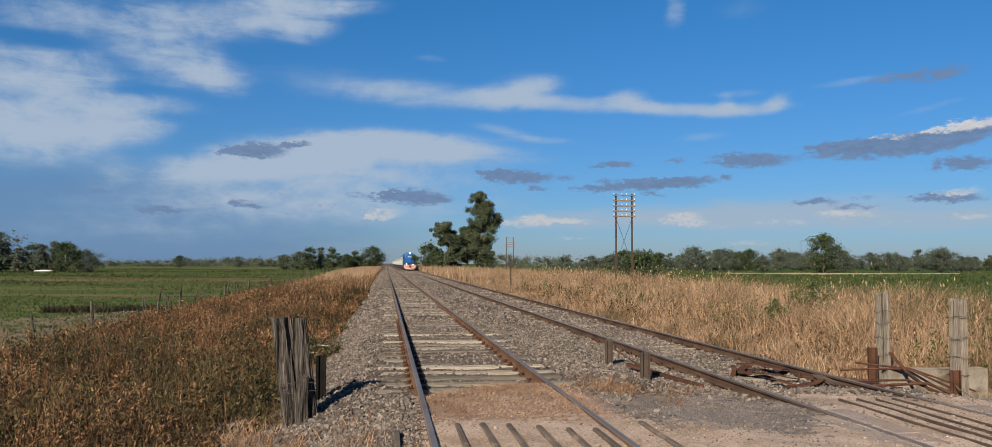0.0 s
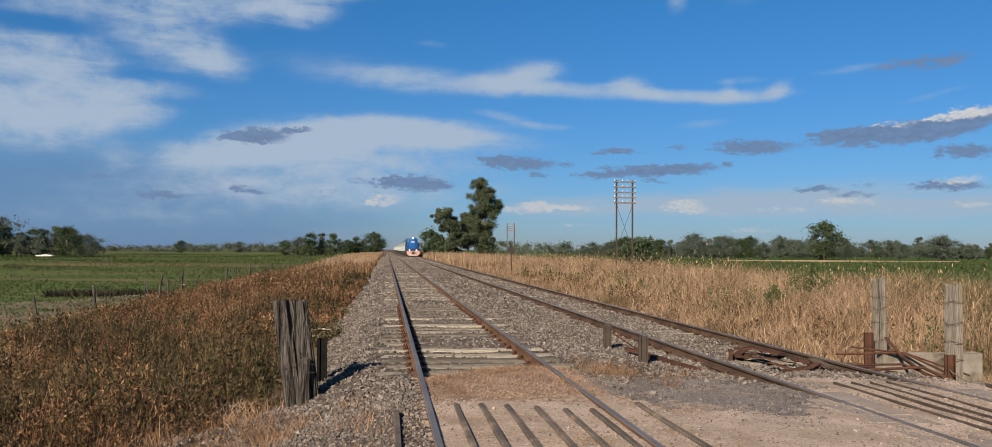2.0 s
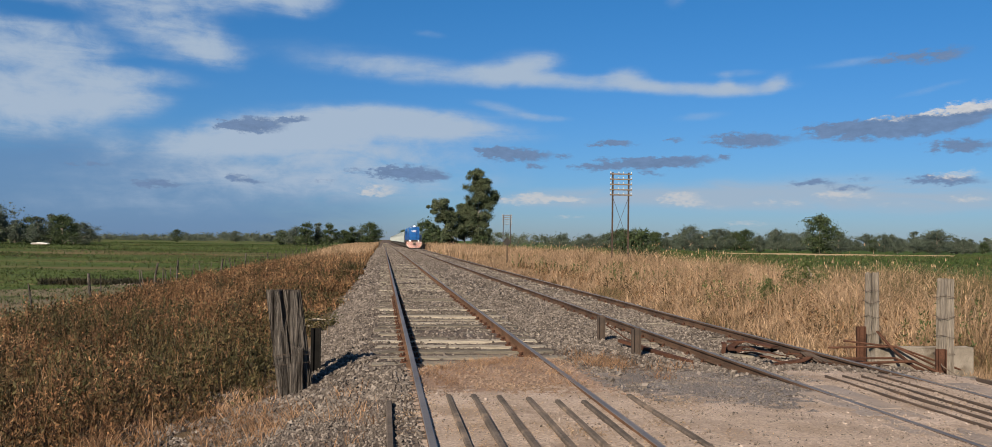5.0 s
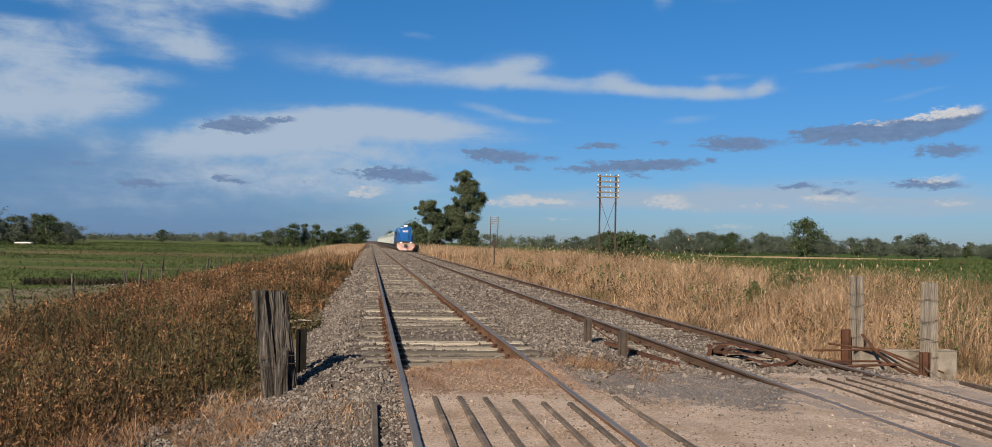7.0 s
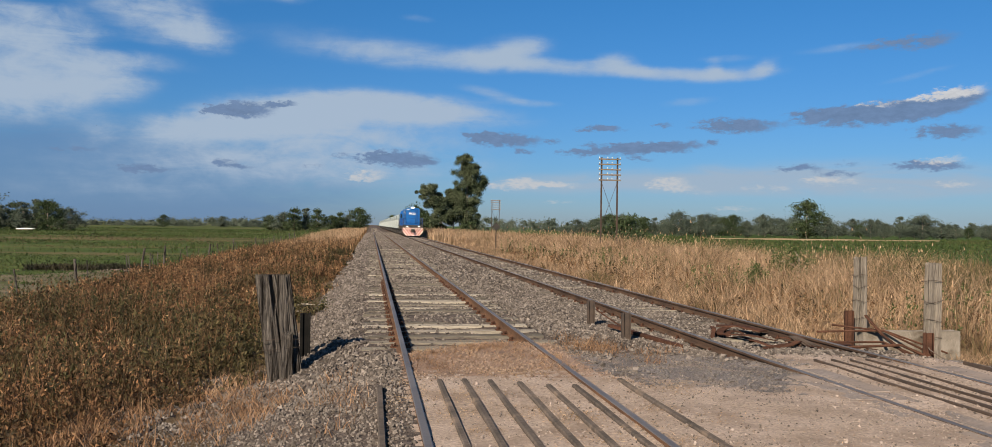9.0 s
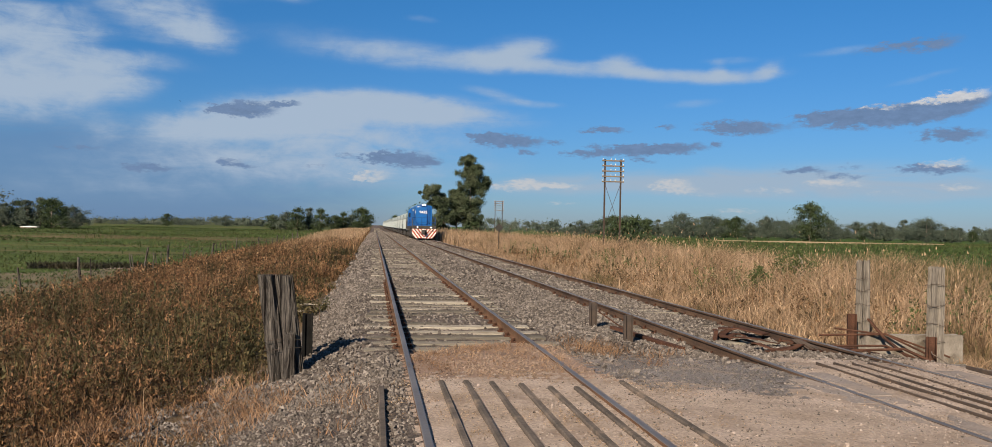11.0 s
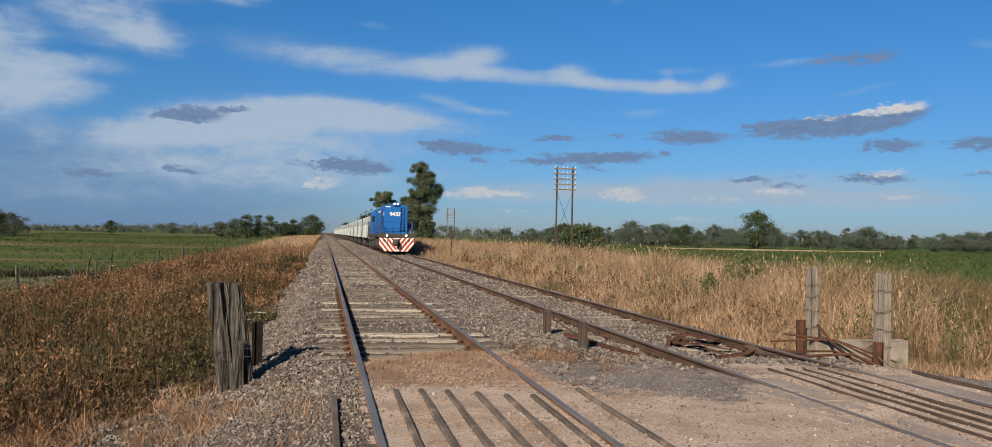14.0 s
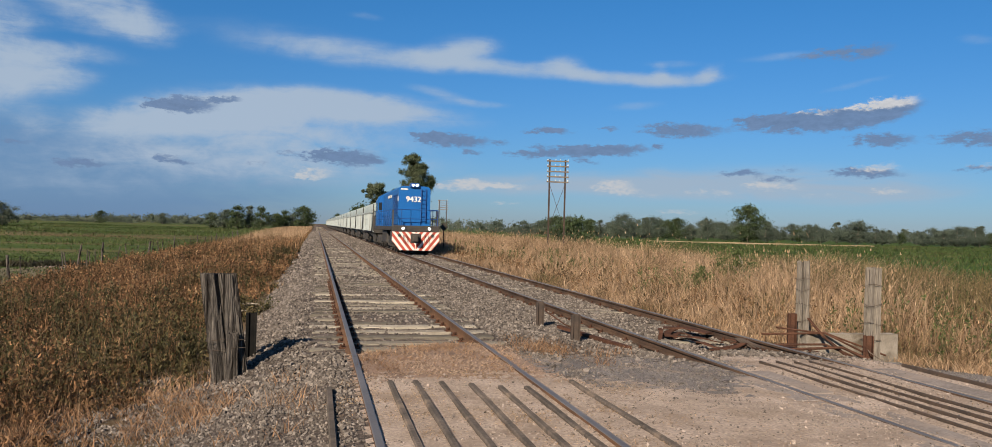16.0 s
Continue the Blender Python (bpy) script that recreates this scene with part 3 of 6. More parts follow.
def zone(x, y):
    """Which surface lies there: 0 ballast, 1 dirt, 2 grit, 3 soil, 4 field, 5 crop, 6 straw, 7 reddish soil, 8 bare pasture."""
    z = np.full(x.shape, 3)
    z[(x > -2.6) & (x < 6.7)] = 0
    z[x < -11.5] = 4
    z[(x < -11.5) & (x > -60) & (y < 44 + 3 * np.sin(x * 0.4)) & (y > 4)] = 8
    z[x > 20.5] = 5
    z[(x > 0.40 * y) & (x < 0.72 * y) & (y > 212) & (y < 262)] = 6
    inside = np.abs(x) < 1.3
    far = np.where(inside, 11.6, np.where(x < 3.3, 9.3, np.where(x < 6.6, 10.9, 11.0))) + 0.35 * np.sin(x * 3.1) + 0.25 * np.sin(x * 7.7)
    jag = np.sin(x * 91.7 + y * 57.3) * 0.22 + np.sin(x * 23.1 - y * 31.9) * 0.14
    far = far + jag
    dirt = (y < far) & (x > -0.93 + 0.3 * jag) & (x < 60) & (y > -12)
    z[dirt] = 1
    z[dirt & (np.abs(x) < 1.5) & (y > 8.9 + jag)] = 7
    grit = (((x - 2.5) / 1.45) ** 2 + ((y - 10.0) / 1.7) ** 2 < 1 + 0.2 * np.sin(x * 5 + y * 3) + 1.2 * jag) | ((x > 6.3) & (x < 60) & (y > 8.2 + 0.2 * np.sin(x * 4) + jag) & dirt)
    z[grit & (x > 1.1)] = 2
    return z


def axis(*spans):
    out = []
    for a, b, s in spans:
        out += list(np.arange(a, b, s))
    return np.array(out + [spans[-1][1]])


gx = axis((-4000, -400, 600), (-400, -40, 40), (-40, -12, 2), (-12, -3.2, 0.6), (-3.2, 7.4, 0.14), (7.4, 20, 0.6), (20, 40, 2), (40, 220, 10), (220, 400, 30), (400, 4000, 600))
gy = axis((-1500, -60, 240), (-60, 2, 2), (2, 16, 0.14), (16, 30, 0.35), (30, 80, 1.2), (80, 270, 10), (270, 400, 20), (400, 4600, 350))
GX, GY = np.meshgrid(gx, gy)
GZ = height(GX, GY)
nx, ny = len(gx), len(gy)
ii = (np.arange(ny - 1)[:, None] * nx + np.arange(nx - 1)[None, :])
quads = np.stack([ii, ii + 1, ii + nx + 1, ii + nx], -1).reshape(-1, 4)
tri = np.concatenate([quads[:, [0, 1, 2]], quads[:, [0, 2, 3]]])
ground = soup("ground", np.stack([GX, GY, GZ], -1).reshape(-1, 3), tri, M_BALLAST, smooth=True)
for m in (M_DIRT, M_GREYGRIT, M_SOIL, M_FIELD, M_CROP, M_STRAW, M_REDSOIL, M_BARE):
    ground.data.materials.append(m)
cxy = np.stack([GX, GY], -1).reshape(-1, 2)[tri].mean(1)
ground.data.polygons.foreach_set("material_index", zone(cxy[:, 0], cxy[:, 1]).astype(np.int32))
tagged(ground, "flat farmland with a gravel railway bed and dirt crossing", "ground", kind="structure")


# ---------------------------------------------------------------- tracks
def rail_mesh(bm, x, y0, y1, top, lean=0.0):
    """A rail's section drawn out along the line: foot, web and head. The head's top face has the worn material."""
    s = [(-0.065, -0.14), (0.065, -0.14), (0.065, -0.128), (0.012, -0.115), (0.009, -0.045), (0.034, -0.034), (0.034, -0.006), (0.026, 0.0),
         (-0.026, 0.0), (-0.034, -0.006), (-0.034, -0.034), (-0.009, -0.045), (-0.012, -0.115), (-0.065, -0.128)]
    prism(bm, [(x + a, top + b) for a, b in s], y0, y1)
    for f in bm.faces:
        c = f.calc_center_median()
        if c.z > top - 0.007 and abs(c.x - x) < 0.032:
            f.material_index = 1
    return bm


def sleeper_mesh(seed, length=2.75, w=0.24, h=0.15):
    r = random.Random(seed)
    bm = B()
    n = 7
    rows = []
    for i in range(n):
        x = -length / 2 + length * i / (n - 1)
        d = [r.uniform(-0.012, 0.012) for _ in range(4)]
        rows.append([bm.verts.new((x + d[0], -w / 2 + d[1], -h)), bm.verts.new((x, w / 2 + d[2], -h)),
                     bm.verts.new((x + d[1], w / 2 + d[3], d[0] * 0.7)), bm.verts.new((x + d[2], 0.0, 0.004 + d[3] * 0.5)),
                     bm.verts.new((x + d[3], -w / 2 + d[0], d[1] * 0.7))])
    for a, b in zip(rows, rows[1:]):
        for k in range(5):
            bm.faces.new((a[k], a[(k + 1) % 5], b[(k + 1) % 5], b[k]))
    bm.faces.new(rows[0])
    bm.faces.new(rows[-1][::-1])
    bmesh.ops.recalc_face_normals(bm, faces=bm.faces[:])
    me = bpy.data.meshes.new("sleeper")
    bm.to_mesh(me)
    bm.free()
    me.materials.append(M_SLEEPER)
    return me


SLEEPERS = [sleeper_mesh(s) for s in range(6)]


def clip_mesh():
    bm = B()
    box(bm, -0.05, 0.05, -0.07, 0.07, 0, 0.016, 0.004)
    rod(bm, (0.02, 0.035, 0.01), (0.02, 0.035, 0.055), 0.018, 6)
    rod(bm, (-0.02, -0.035, 0.01), (-0.02, -0.035, 0.055), 0.018, 6)
    me = bpy.data.meshes.new("rail_fastening")
    bm.to_mesh(me)
    bm.free()
    me.materials.append(M_RUST)
    return me


CLIP = clip_mesh()


def track(x, top, label, first, bury, seed, side_material):
    """A track: two rails, single sleepers near the crossing, the far ones in one piece."""
    r = random.Random(seed)
    root = empty("railway_track", label=label, category="railway track", group="parallel tracks", kind="structure")
    for side in (-0.87, 0.87):
        part("rail", rail_mesh(B(), x + side, -60, 1200, top), [side_material, M_RAILHEAD], root)
    y, count, rest = first, 0, B()
    while y < 420:
        z = top - 0.135 - bury * r.uniform(0.0, 1.0)
        turn = r.uniform(-1.3, 1.3)
        off = r.uniform(-0.05, 0.05)
        if y < 60:
            s = new("sleeper", SLEEPERS[r.randrange(6)])
            s.parent = root
            s.matrix_basis = pose(x + off, y, z, 0, 0, turn)
            if y < 26:
                for side in (-0.87, 0.87):
                    for k in (-0.085, 0.085):
                        c = new("rail_fastening", CLIP)
                        c.parent = root
                        c.matrix_basis = pose(x + side + k * 1.1, y, z + 0.004)
        else:
            box(rest, x - 1.35 + off, x + 1.35 + off, y - 0.12, y + 0.12, z - 0.12, z - 0.022)
        y += 0.66 + r.uniform(-0.09, 0.09)
        count += 1
    tagged(part("far_sleepers", rest, M_SLEEPER, root), kind="stuff")
    return root


track(0.0, 0.0, "rusty railway track on weathered wooden sleepers in gravel", 11.75, 0.022, 3, M_RAILSIDE)
track(T2, RAIL2, "brown railway track half sunk in gravel, used by the train", 11.3, 0.045, 5, M_RAILDARK)


# ---------------------------------------------------------------- level crossing
def guard_rail(name, x0, x1, y0, y1, z0, z1, material, parent, jag=0.01, half=0.034):
    bm = B()
    n = 14
    rows = []
    for i in range(n + 1):
        k = i / n
        y, x, z = y0 + (y1 - y0) * k, x0 + (x1 - x0) * k, z0 + (z1 - z0) * k + random.uniform(-jag, jag) * 0.4
        w = half
        rows.append([bm.verts.new((x + a + random.uniform(-0.003, 0.003), y, z + b)) for a, b in
                     ((-w, -0.09), (-w, -0.012), (-w * 0.7, 0), (w * 0.7, 0), (w, -0.012), (w, -0.09))])
    for a, b in zip(rows, rows[1:]):
        for k in range(5):
            bm.faces.new((a[k], a[k + 1], b[k + 1], b[k]))
    bm.faces.new(rows[0])
    bm.faces.new(rows[-1][::-1])
    return part(name, bm, material, parent)


crossing = empty("level_crossing_panel", label="old rails laid as guard bars in a dirt level crossing", category="level crossing", group="crossing panels")
for gx0, end in ((-1.19, 8.3), (-0.59, 8.6), (-0.335, 8.6), (-0.08, 8.55), (0.20, 8.4), (0.465, 8.25), (0.72, 8.2), (1.265, 8.5)):
    guard_rail("guard_bar", gx0 - random.uniform(-0.02, 0.02), gx0, -4.0, end, -0.012, -0.006, M_BAR, crossing, half=0.029)

crossing2 = empty("level_crossing_panel", label="grey strips and half-buried old rails between rails of crossing", category="level crossing", group="crossing panels")
for gx0, end in ((4.36, 10.25), (4.60, 10.25), (4.83, 10.2), (5.08, 10.25), (6.25, 9.95)):
    guard_rail("guard_bar", gx0 - 0.1, gx0 + 0.02, -4.0, end, RAIL2 + 0.004, RAIL2 + 0.012, M_DARKRUST, crossing2, half=0.013)
for a, b, end in ((3.45, 3.70, 9.2), (3.86, 4.12, 9.6), (5.60, 5.95, 9.7)):
    n = 9
    for i in range(n):
        y0 = -3.0 + (end + 3.0) * i / n
        y1 = -3.0 + (end + 3.0) * (i + 1) / n - 0.012
        bm = B()
        box(bm, a + random.uniform(-0.04, 0.04) * (a < 3), b, y0, y1, -0.30, RAIL2 - 0.006 + random.uniform(-0.006, 0.006), 0.006)
        part("grey_strip", bm, M_GREYSLAB, crossing2)


# ---------------------------------------------------------------- loose stones
def ico():
    bm = B()
    bmesh.ops.create_icosphere(bm, subdivisions=1, radius=1.0)
    v = np.array([p.co[:] for p in bm.verts])
    f = np.array([[p.index for p in q.verts] for q in bm.faces])
    bm.free()
    return v, f


def cubelet():
    v = np.array([(x, y, z) for x in (-1, 1) for y in (-1, 1) for z in (-1, 1)], float) * 0.75
    f = np.array([(0, 1, 3), (0, 3, 2), (4, 6, 7), (4, 7, 5), (0, 4, 5), (0, 5, 1), (2, 3, 7), (2, 7, 6), (0, 2, 6), (0, 6, 4), (1, 5, 7), (1, 7, 3)])
    return v, f


def turns(n):
    q = rng.normal(size=(n, 4))
    q /= np.linalg.norm(q, axis=1)[:, None]
    w, x, y, z = q.T
    return np.stack([1 - 2 * (y * y + z * z), 2 * (x * y - z * w), 2 * (x * z + y * w), 2 * (x * y + z * w), 1 - 2 * (x * x + z * z), 2 * (y * z - x * w),
                     2 * (x * z - y * w), 2 * (y * z + x * w), 1 - 2 * (x * x + y * y)], -1).reshape(n, 3, 3)


def stones(name, x, y, size, template, label, material):
    v, f = template
    n = len(x)
    s = size[:, None] * rng.uniform(0.65, 1.25, (n, 3))
    s[:, 2] *= 0.75
    jit = v[None] * (1 + rng.uniform(-0.38, 0.34, (n, len(v), 1)))
    p = np.einsum("nij,nkj->nki", turns(n), jit * s[:, None, :])
    p += np.stack([x, y, height(x, y) + size * rng.uniform(-0.15, 0.4, n)], -1)[:, None, :]
    t = f[None] + (np.arange(n) * len(v))[:, None, None]
    return tagged(soup(name, p, t, material), label, "gravel", kind="stuff")


def on_ballast(n, y0, y1, power=1.0):
    x = rng.uniform(-4.3, 6.55, n)
    y = y0 + (y1 - y0) * rng.uniform(0, 1, n) ** power
    rubble = (x > -4.2) & (x < -2.5) & (y < 12.5) & (rng.uniform(0, 1, n) < np.interp(x, [-4.2, -3.4, -2.6], [0.1, 0.75, 0.95]))
    keep = (zone(x, y) == 0) | rubble
    for c, t in ((-0.87, 0), (0.87, 0), (T2 - 0.87, 0), (T2 + 0.87, 0)):
        keep &= np.abs(x - c) > 0.075
    # the first track's sleepers lie bare near the crossing, thinly covered farther off
    bare = (np.abs(x) < 1.45) & (y > 11.4) & (rng.uniform(0, 1, n) < np.interp(y, [11, 15, 22, 30], [0.86, 0.75, 0.5, 0.3]))
    keep &= ~bare
    return x[keep], y[keep]


BALLAST = "grey-brown crushed stone ballast along the tracks"
x, y = on_ballast(40000, 4.5, 9.5, 1.0)
stones("ballast_stones", x, y, rng.uniform(0.008, 0.022, len(x)), ico(), BALLAST, M_STONE)
x, y = on_ballast(62000, 9, 26, 1.1)
stones("ballast_stones", x, y, rng.uniform(0.011, 0.032, len(x)), cubelet(), BALLAST, M_STONE)
x, y = on_ballast(30000, 25, 190, 2.0)
stones("ballast_stones", x, y, rng.uniform(0.024, 0.05, len(x)) * np.interp(y, [24, 60, 190], [1, 1.4, 3.0]), cubelet(), BALLAST, M_STONE)
x, y = rng.uniform(1.0, 8, 14000), rng.uniform(4, 11.8, 14000)
k = (zone(x, y) == 2) | (rng.uniform(0, 1, len(x)) < 0.06)
stones("crossing_grit", x[k], y[k], rng.uniform(0.004, 0.014, k.sum()), cubelet(), "fine grey grit scattered on the crossing", M_STONE)


x, y = rng.uniform(-1.3, 9, 34000), rng.uniform(4.5, 11.6, 34000)
k = (zone(x, y) == 1) & (wave(x, y, 2.1, 0.2) + rng.normal(0, 0.6, len(x)) > 0.0)
stones("crossing_pebbles", x[k], y[k], rng.uniform(0.003, 0.010, k.sum()) * rng.choice((0.8, 1.0, 1.7), k.sum(), p=(0.5, 0.4, 0.1)), cubelet(), "small brown pebbles pressed into the dirt", M_PEBBLE)
x, y = rng.uniform(-1.25, 1.6, 9000), rng.uniform(8.7, 11.7, 9000)
k = (zone(x, y) == 7) & (wave(x, y, 2.9, 1.2) + rng.normal(0, 0.5, len(x)) > 0.1)
stones("dirt_clods", x[k], y[k], rng.uniform(0.004, 0.015, k.sum()), cubelet(), "crumbly reddish clods of dirt between the rails", M_CLOD)


x, y = rng.uniform(-1.0, 9, 9000), rng.uniform(4.5, 11.0, 9000)
k = (zone(x, y) == 1) & (wave(x, y, 0.9, 2.7) + rng.normal(0, 0.7, len(x)) > 0.2)
stones("dark_specks", x[k], y[k], rng.uniform(0.003, 0.011, k.sum()), cubelet(), "dark chips of stone trodden into the dirt", M_STONE)


# ---------------------------------------------------------------- plants
def blade_field(name, x, y, tall, wide, lean, material, label, category, segs=2, base=None, bend=0.5, droop=0.0):
    """Tapered, bent blades; each is one island."""
    n = len(x)
    z0 = height(x, y) - 0.03 if base is None else base
    a = rng.uniform(0, 2 * np.pi, n)
    side = np.stack([np.cos(a), np.sin(a), np.zeros(n)], -1)
    b = rng.uniform(0, 2 * np.pi, n)
    out = np.stack([np.cos(b), np.sin(b), np.zeros(n)], -1) * (lean * rng.uniform(0.2, 1.0, n))[:, None]
    up = np.array([0, 0, 1.0])
    root = np.stack([x, y, z0], -1)
    verts, tris = [], []
    for i in range(segs):
        k = i / segs
        c = root + (out * (k ** (1 + bend)) + up * k) * tall[:, None] - up * (droop * tall * k ** 3)[:, None]
        w = (wide * (1 - 0.6 * k))[:, None]
        verts += [c - side * w, c + side * w]
    verts.append(root + (out + up) * tall[:, None] - up * (droop * tall)[:, None])
    per = 2 * segs + 1
    V = np.stack(verts, 1)
    for i in range(segs - 1):
        tris += [(2 * i, 2 * i + 1, 2 * i + 3), (2 * i, 2 * i + 3, 2 * i + 2)]
    tris.append((2 * segs - 2, 2 * segs - 1, 2 * segs))
    T = np.array(tris)[None] + (np.arange(n) * per)[:, None, None]
    return tagged(soup(name, V, T, material), label, category, kind="stuff")


def tufts(cx, cy, per, spread):
    n = len(cx)
    x = np.repeat(cx, per) + rng.normal(0, spread, n * per)
    y = np.repeat(cy, per) + rng.normal(0, spread, n * per)
    return x, y


def seed_heads(name, x, y, z, size, material, label):
    """Small upright spikes of seeds or leaves, each a thin crossed diamond."""
    n = len(x)
    a = rng.uniform(0, np.pi, n)
    s = np.stack([np.cos(a), np.sin(a), np.zeros(n)], -1) * (size * 0.22)[:, None]
    o = np.stack([-np.sin(a), np.cos(a), np.zeros(n)], -1) * (size * 0.22)[:, None]
    c = np.stack([x, y, z], -1)
    tip = c + np.stack([rng.normal(0, 0.2, n) * size, rng.normal(0, 0.2, n) * size, size], -1)
    low = c - np.stack([np.zeros(n), np.zeros(n), size * 0.4], -1)
    V = np.stack([low, c - s, c + s, c - o, c + o, tip], 1)
    T = np.array([(0, 1, 2), (1, 5, 2), (0, 3, 4), (3, 5, 4)])[None] + (np.arange(n) * 6)[:, None, None]
    return tagged(soup(name, V, T, material), label, "weeds", kind="stuff")


def spread(n, x0, x1, near, far, power):
    return rng.uniform(x0, x1, n), near + (far - near) * rng.uniform(0, 1, n) ** power


# verge with reddish weeds between ballast and field fence
def weed_limit(y):
    return -2.75 - 0.35 * np.sin(y * 0.9) - 0.25 * np.sin(y * 2.1) - 0.75 * (1 - step(y, 10.5, 12.5))


def weed_plants(name, x, y, tall, leaves, girth, leaf, material, label):
    """Upright weeds: a thin stem set with small leaves, denser towards the top."""
    n = len(x)
    z0 = height(x, y) - 0.03
    lean = rng.normal(0, 0.11, (n, 2)) * tall[:, None]
    a = rng.uniform(0, np.pi, n)
    side = np.stack([np.cos(a), np.sin(a), np.zeros(n)], -1) * (0.004 + 0.00007 * y)[:, None]
    root = np.stack([x, y, z0], -1)
    top = root + np.stack([lean[:, 0], lean[:, 1], tall], -1)
    stems = np.stack([root - side, root + side, top], 1)
    k = 1 - rng.uniform(0, 0.86, (n, leaves)) ** 1.25
    c = root[:, None] + (top - root)[:, None] * k[..., None]
    out = rng.normal(0, 1, (n, leaves, 3)) * np.array([1, 1, 0.35])
    out /= np.linalg.norm(out, axis=2)[..., None]
    reach = girth * (1.15 - k[..., None]) * rng.uniform(0.2, 1.1, (n, leaves, 1))
    c = (c + out * reach).reshape(-1, 3)
    m = len(c)
    d = out.reshape(-1, 3) * 0.6 + np.array([0, 0, 1.0]) * rng.uniform(0.2, 1.0, (m, 1)) + rng.normal(0, 0.3, (m, 3))
    d /= np.linalg.norm(d, axis=1)[:, None]
    w = np.cross(d, rng.normal(0, 1, (m, 3)))
    w /= np.linalg.norm(w, axis=1)[:, None]
    ln = (leaf * np.repeat(np.interp(y, [8, 60], [1, 2.4]), leaves) * rng.uniform(0.6, 1.4, m))[:, None]
    V = np.stack([c - d * ln * 0.5, c - w * ln * 0.2, c + w * ln * 0.2, c + d * ln * 0.6], 1)
    verts = np.concatenate([stems.reshape(-1, 3), V.reshape(-1, 3)])
    stem_tris = np.arange(n * 3).reshape(-1, 3)
    leaf_tris = (np.array([(0, 1, 2), (1, 3, 2)])[None] + (np.arange(m) * 4)[:, None, None]).reshape(-1, 3) + n * 3
    return tagged(soup(name, verts, np.concatenate([stem_tris, leaf_tris]), material), label, "weeds", kind="stuff")


def verge(n, far, power):
    """Places on the weedy verge, and how strongly each one belongs to the olive patches."""
    x, y = spread(n, -11.2, -2.3, 4.2, far, power)
    k = (x < weed_limit(y)) & (wave(x, y, 1.1, 0.9) + rng.normal(0, 0.5, n) > -0.75)
    x, y = x[k], y[k]
    olive = step(y, 9.5, 12.5) * (1 - 0.75 * step(y, 19, 30)) + 0.45 * wave(x, y, 0.55, 3.3) + 0.3 * wave(x, y, 1.9, 0.8) + 0.10 * (x + 6)
    return x, y, olive + rng.normal(0, 0.38, len(x))


def verge_height(x, y):
    hump = 0.85 + 0.28 * wave(x, y, 0.7, 0.5) + 0.18 * wave(x, y, 2.3, 1.5)
    return hump * (0.65 + 0.35 * step(x, -11.0, -8.5)) * (1 - 0.62 * (1 - step(weed_limit(y) - x, 0.0, 1.6)))


cx, cy, olive = verge(7200, 62, 1.5)
x, y = tufts(cx, cy, 5, 0.075)
olive = np.repeat(olive, 5)
tall = np.repeat(rng.uniform(0.5, 1.25, len(cx)), 5) * rng.uniform(0.45, 0.85, len(x)) * verge_height(x, y)
m = olive > 0.86
weed_plants("green_weeds", x[m], y[m], tall[m], 13, 0.08, 0.052, M_OLIVEWEED, "olive green and brown weeds among the reddish ones")
weed_plants("weeds", x[~m], y[~m], tall[~m], 13, 0.085, 0.050, M_WEED, "reddish brown and olive weeds along the railway")
x, y, olive = verge(9000, 75, 1.4)
x, y = tufts(x, y, 7, 0.10)
blade_field("weed_stems", x, y, rng.uniform(0.3, 0.85, len(x)) * verge_height(x, y), rng.uniform(0.0018, 0.004, len(x)) * np.interp(y, [8, 60], [1, 4]), np.full(len(x), 0.4), M_WEED,
            "dry reddish stems among the weeds", "weeds", segs=2)
# pale dead stalks standing out among them
x, y, olive = verge(420, 40, 1.2)
blade_field("dead_stalks", x, y, rng.uniform(0.5, 1.0, len(x)) * verge_height(x, y), rng.uniform(0.004, 0.007, len(x)), np.full(len(x), 0.7), M_DRY, "pale dead stalks among the weeds", "weeds", segs=3)
# russet crumpled weeds at the edge of the stones
cx, cy = rng.uniform(-4.9, -2.5, 200), rng.uniform(5.5, 12.0, 200)
k = np.abs(cx - weed_limit(cy) + 0.2) < 0.5
x, y = tufts(cx[k], cy[k], 46, 0.10)
blade_field("crumpled_weeds", x, y, rng.uniform(0.05, 0.22, len(x)), rng.uniform(0.003, 0.009, len(x)), rng.uniform(0.5, 1.6, len(x)), M_RUSSET, "russet crumpled dead weeds at the edge of the stones", "weeds", segs=2)
x, y = spread(26000, -10.9, -2.6, 58, 250, 1.4)
blade_field("weeds", x, y, rng.uniform(0.35, 0.85, len(x)), rng.uniform(0.016, 0.045, len(x)), np.full(len(x), 0.4), M_WEED,
            "reddish brown and olive weeds along the railway", "weeds", segs=2)
# pale tall grass farther along the verge
x, y = spread(38000, -10.8, -2.9, 80, 330, 1.3)
blade_field("pale_grass", x, y, rng.uniform(0.6, 1.35, len(x)) * np.interp(y + rng.normal(0, 14, len(x)), [85, 150], [0.3, 1.1]), rng.uniform(0.012, 0.035, len(x)) * np.interp(y, [90, 250], [1, 2]), np.full(len(x), 0.3), M_DRY,
            "pale dry tall grass beside the far track", "grass", segs=2)
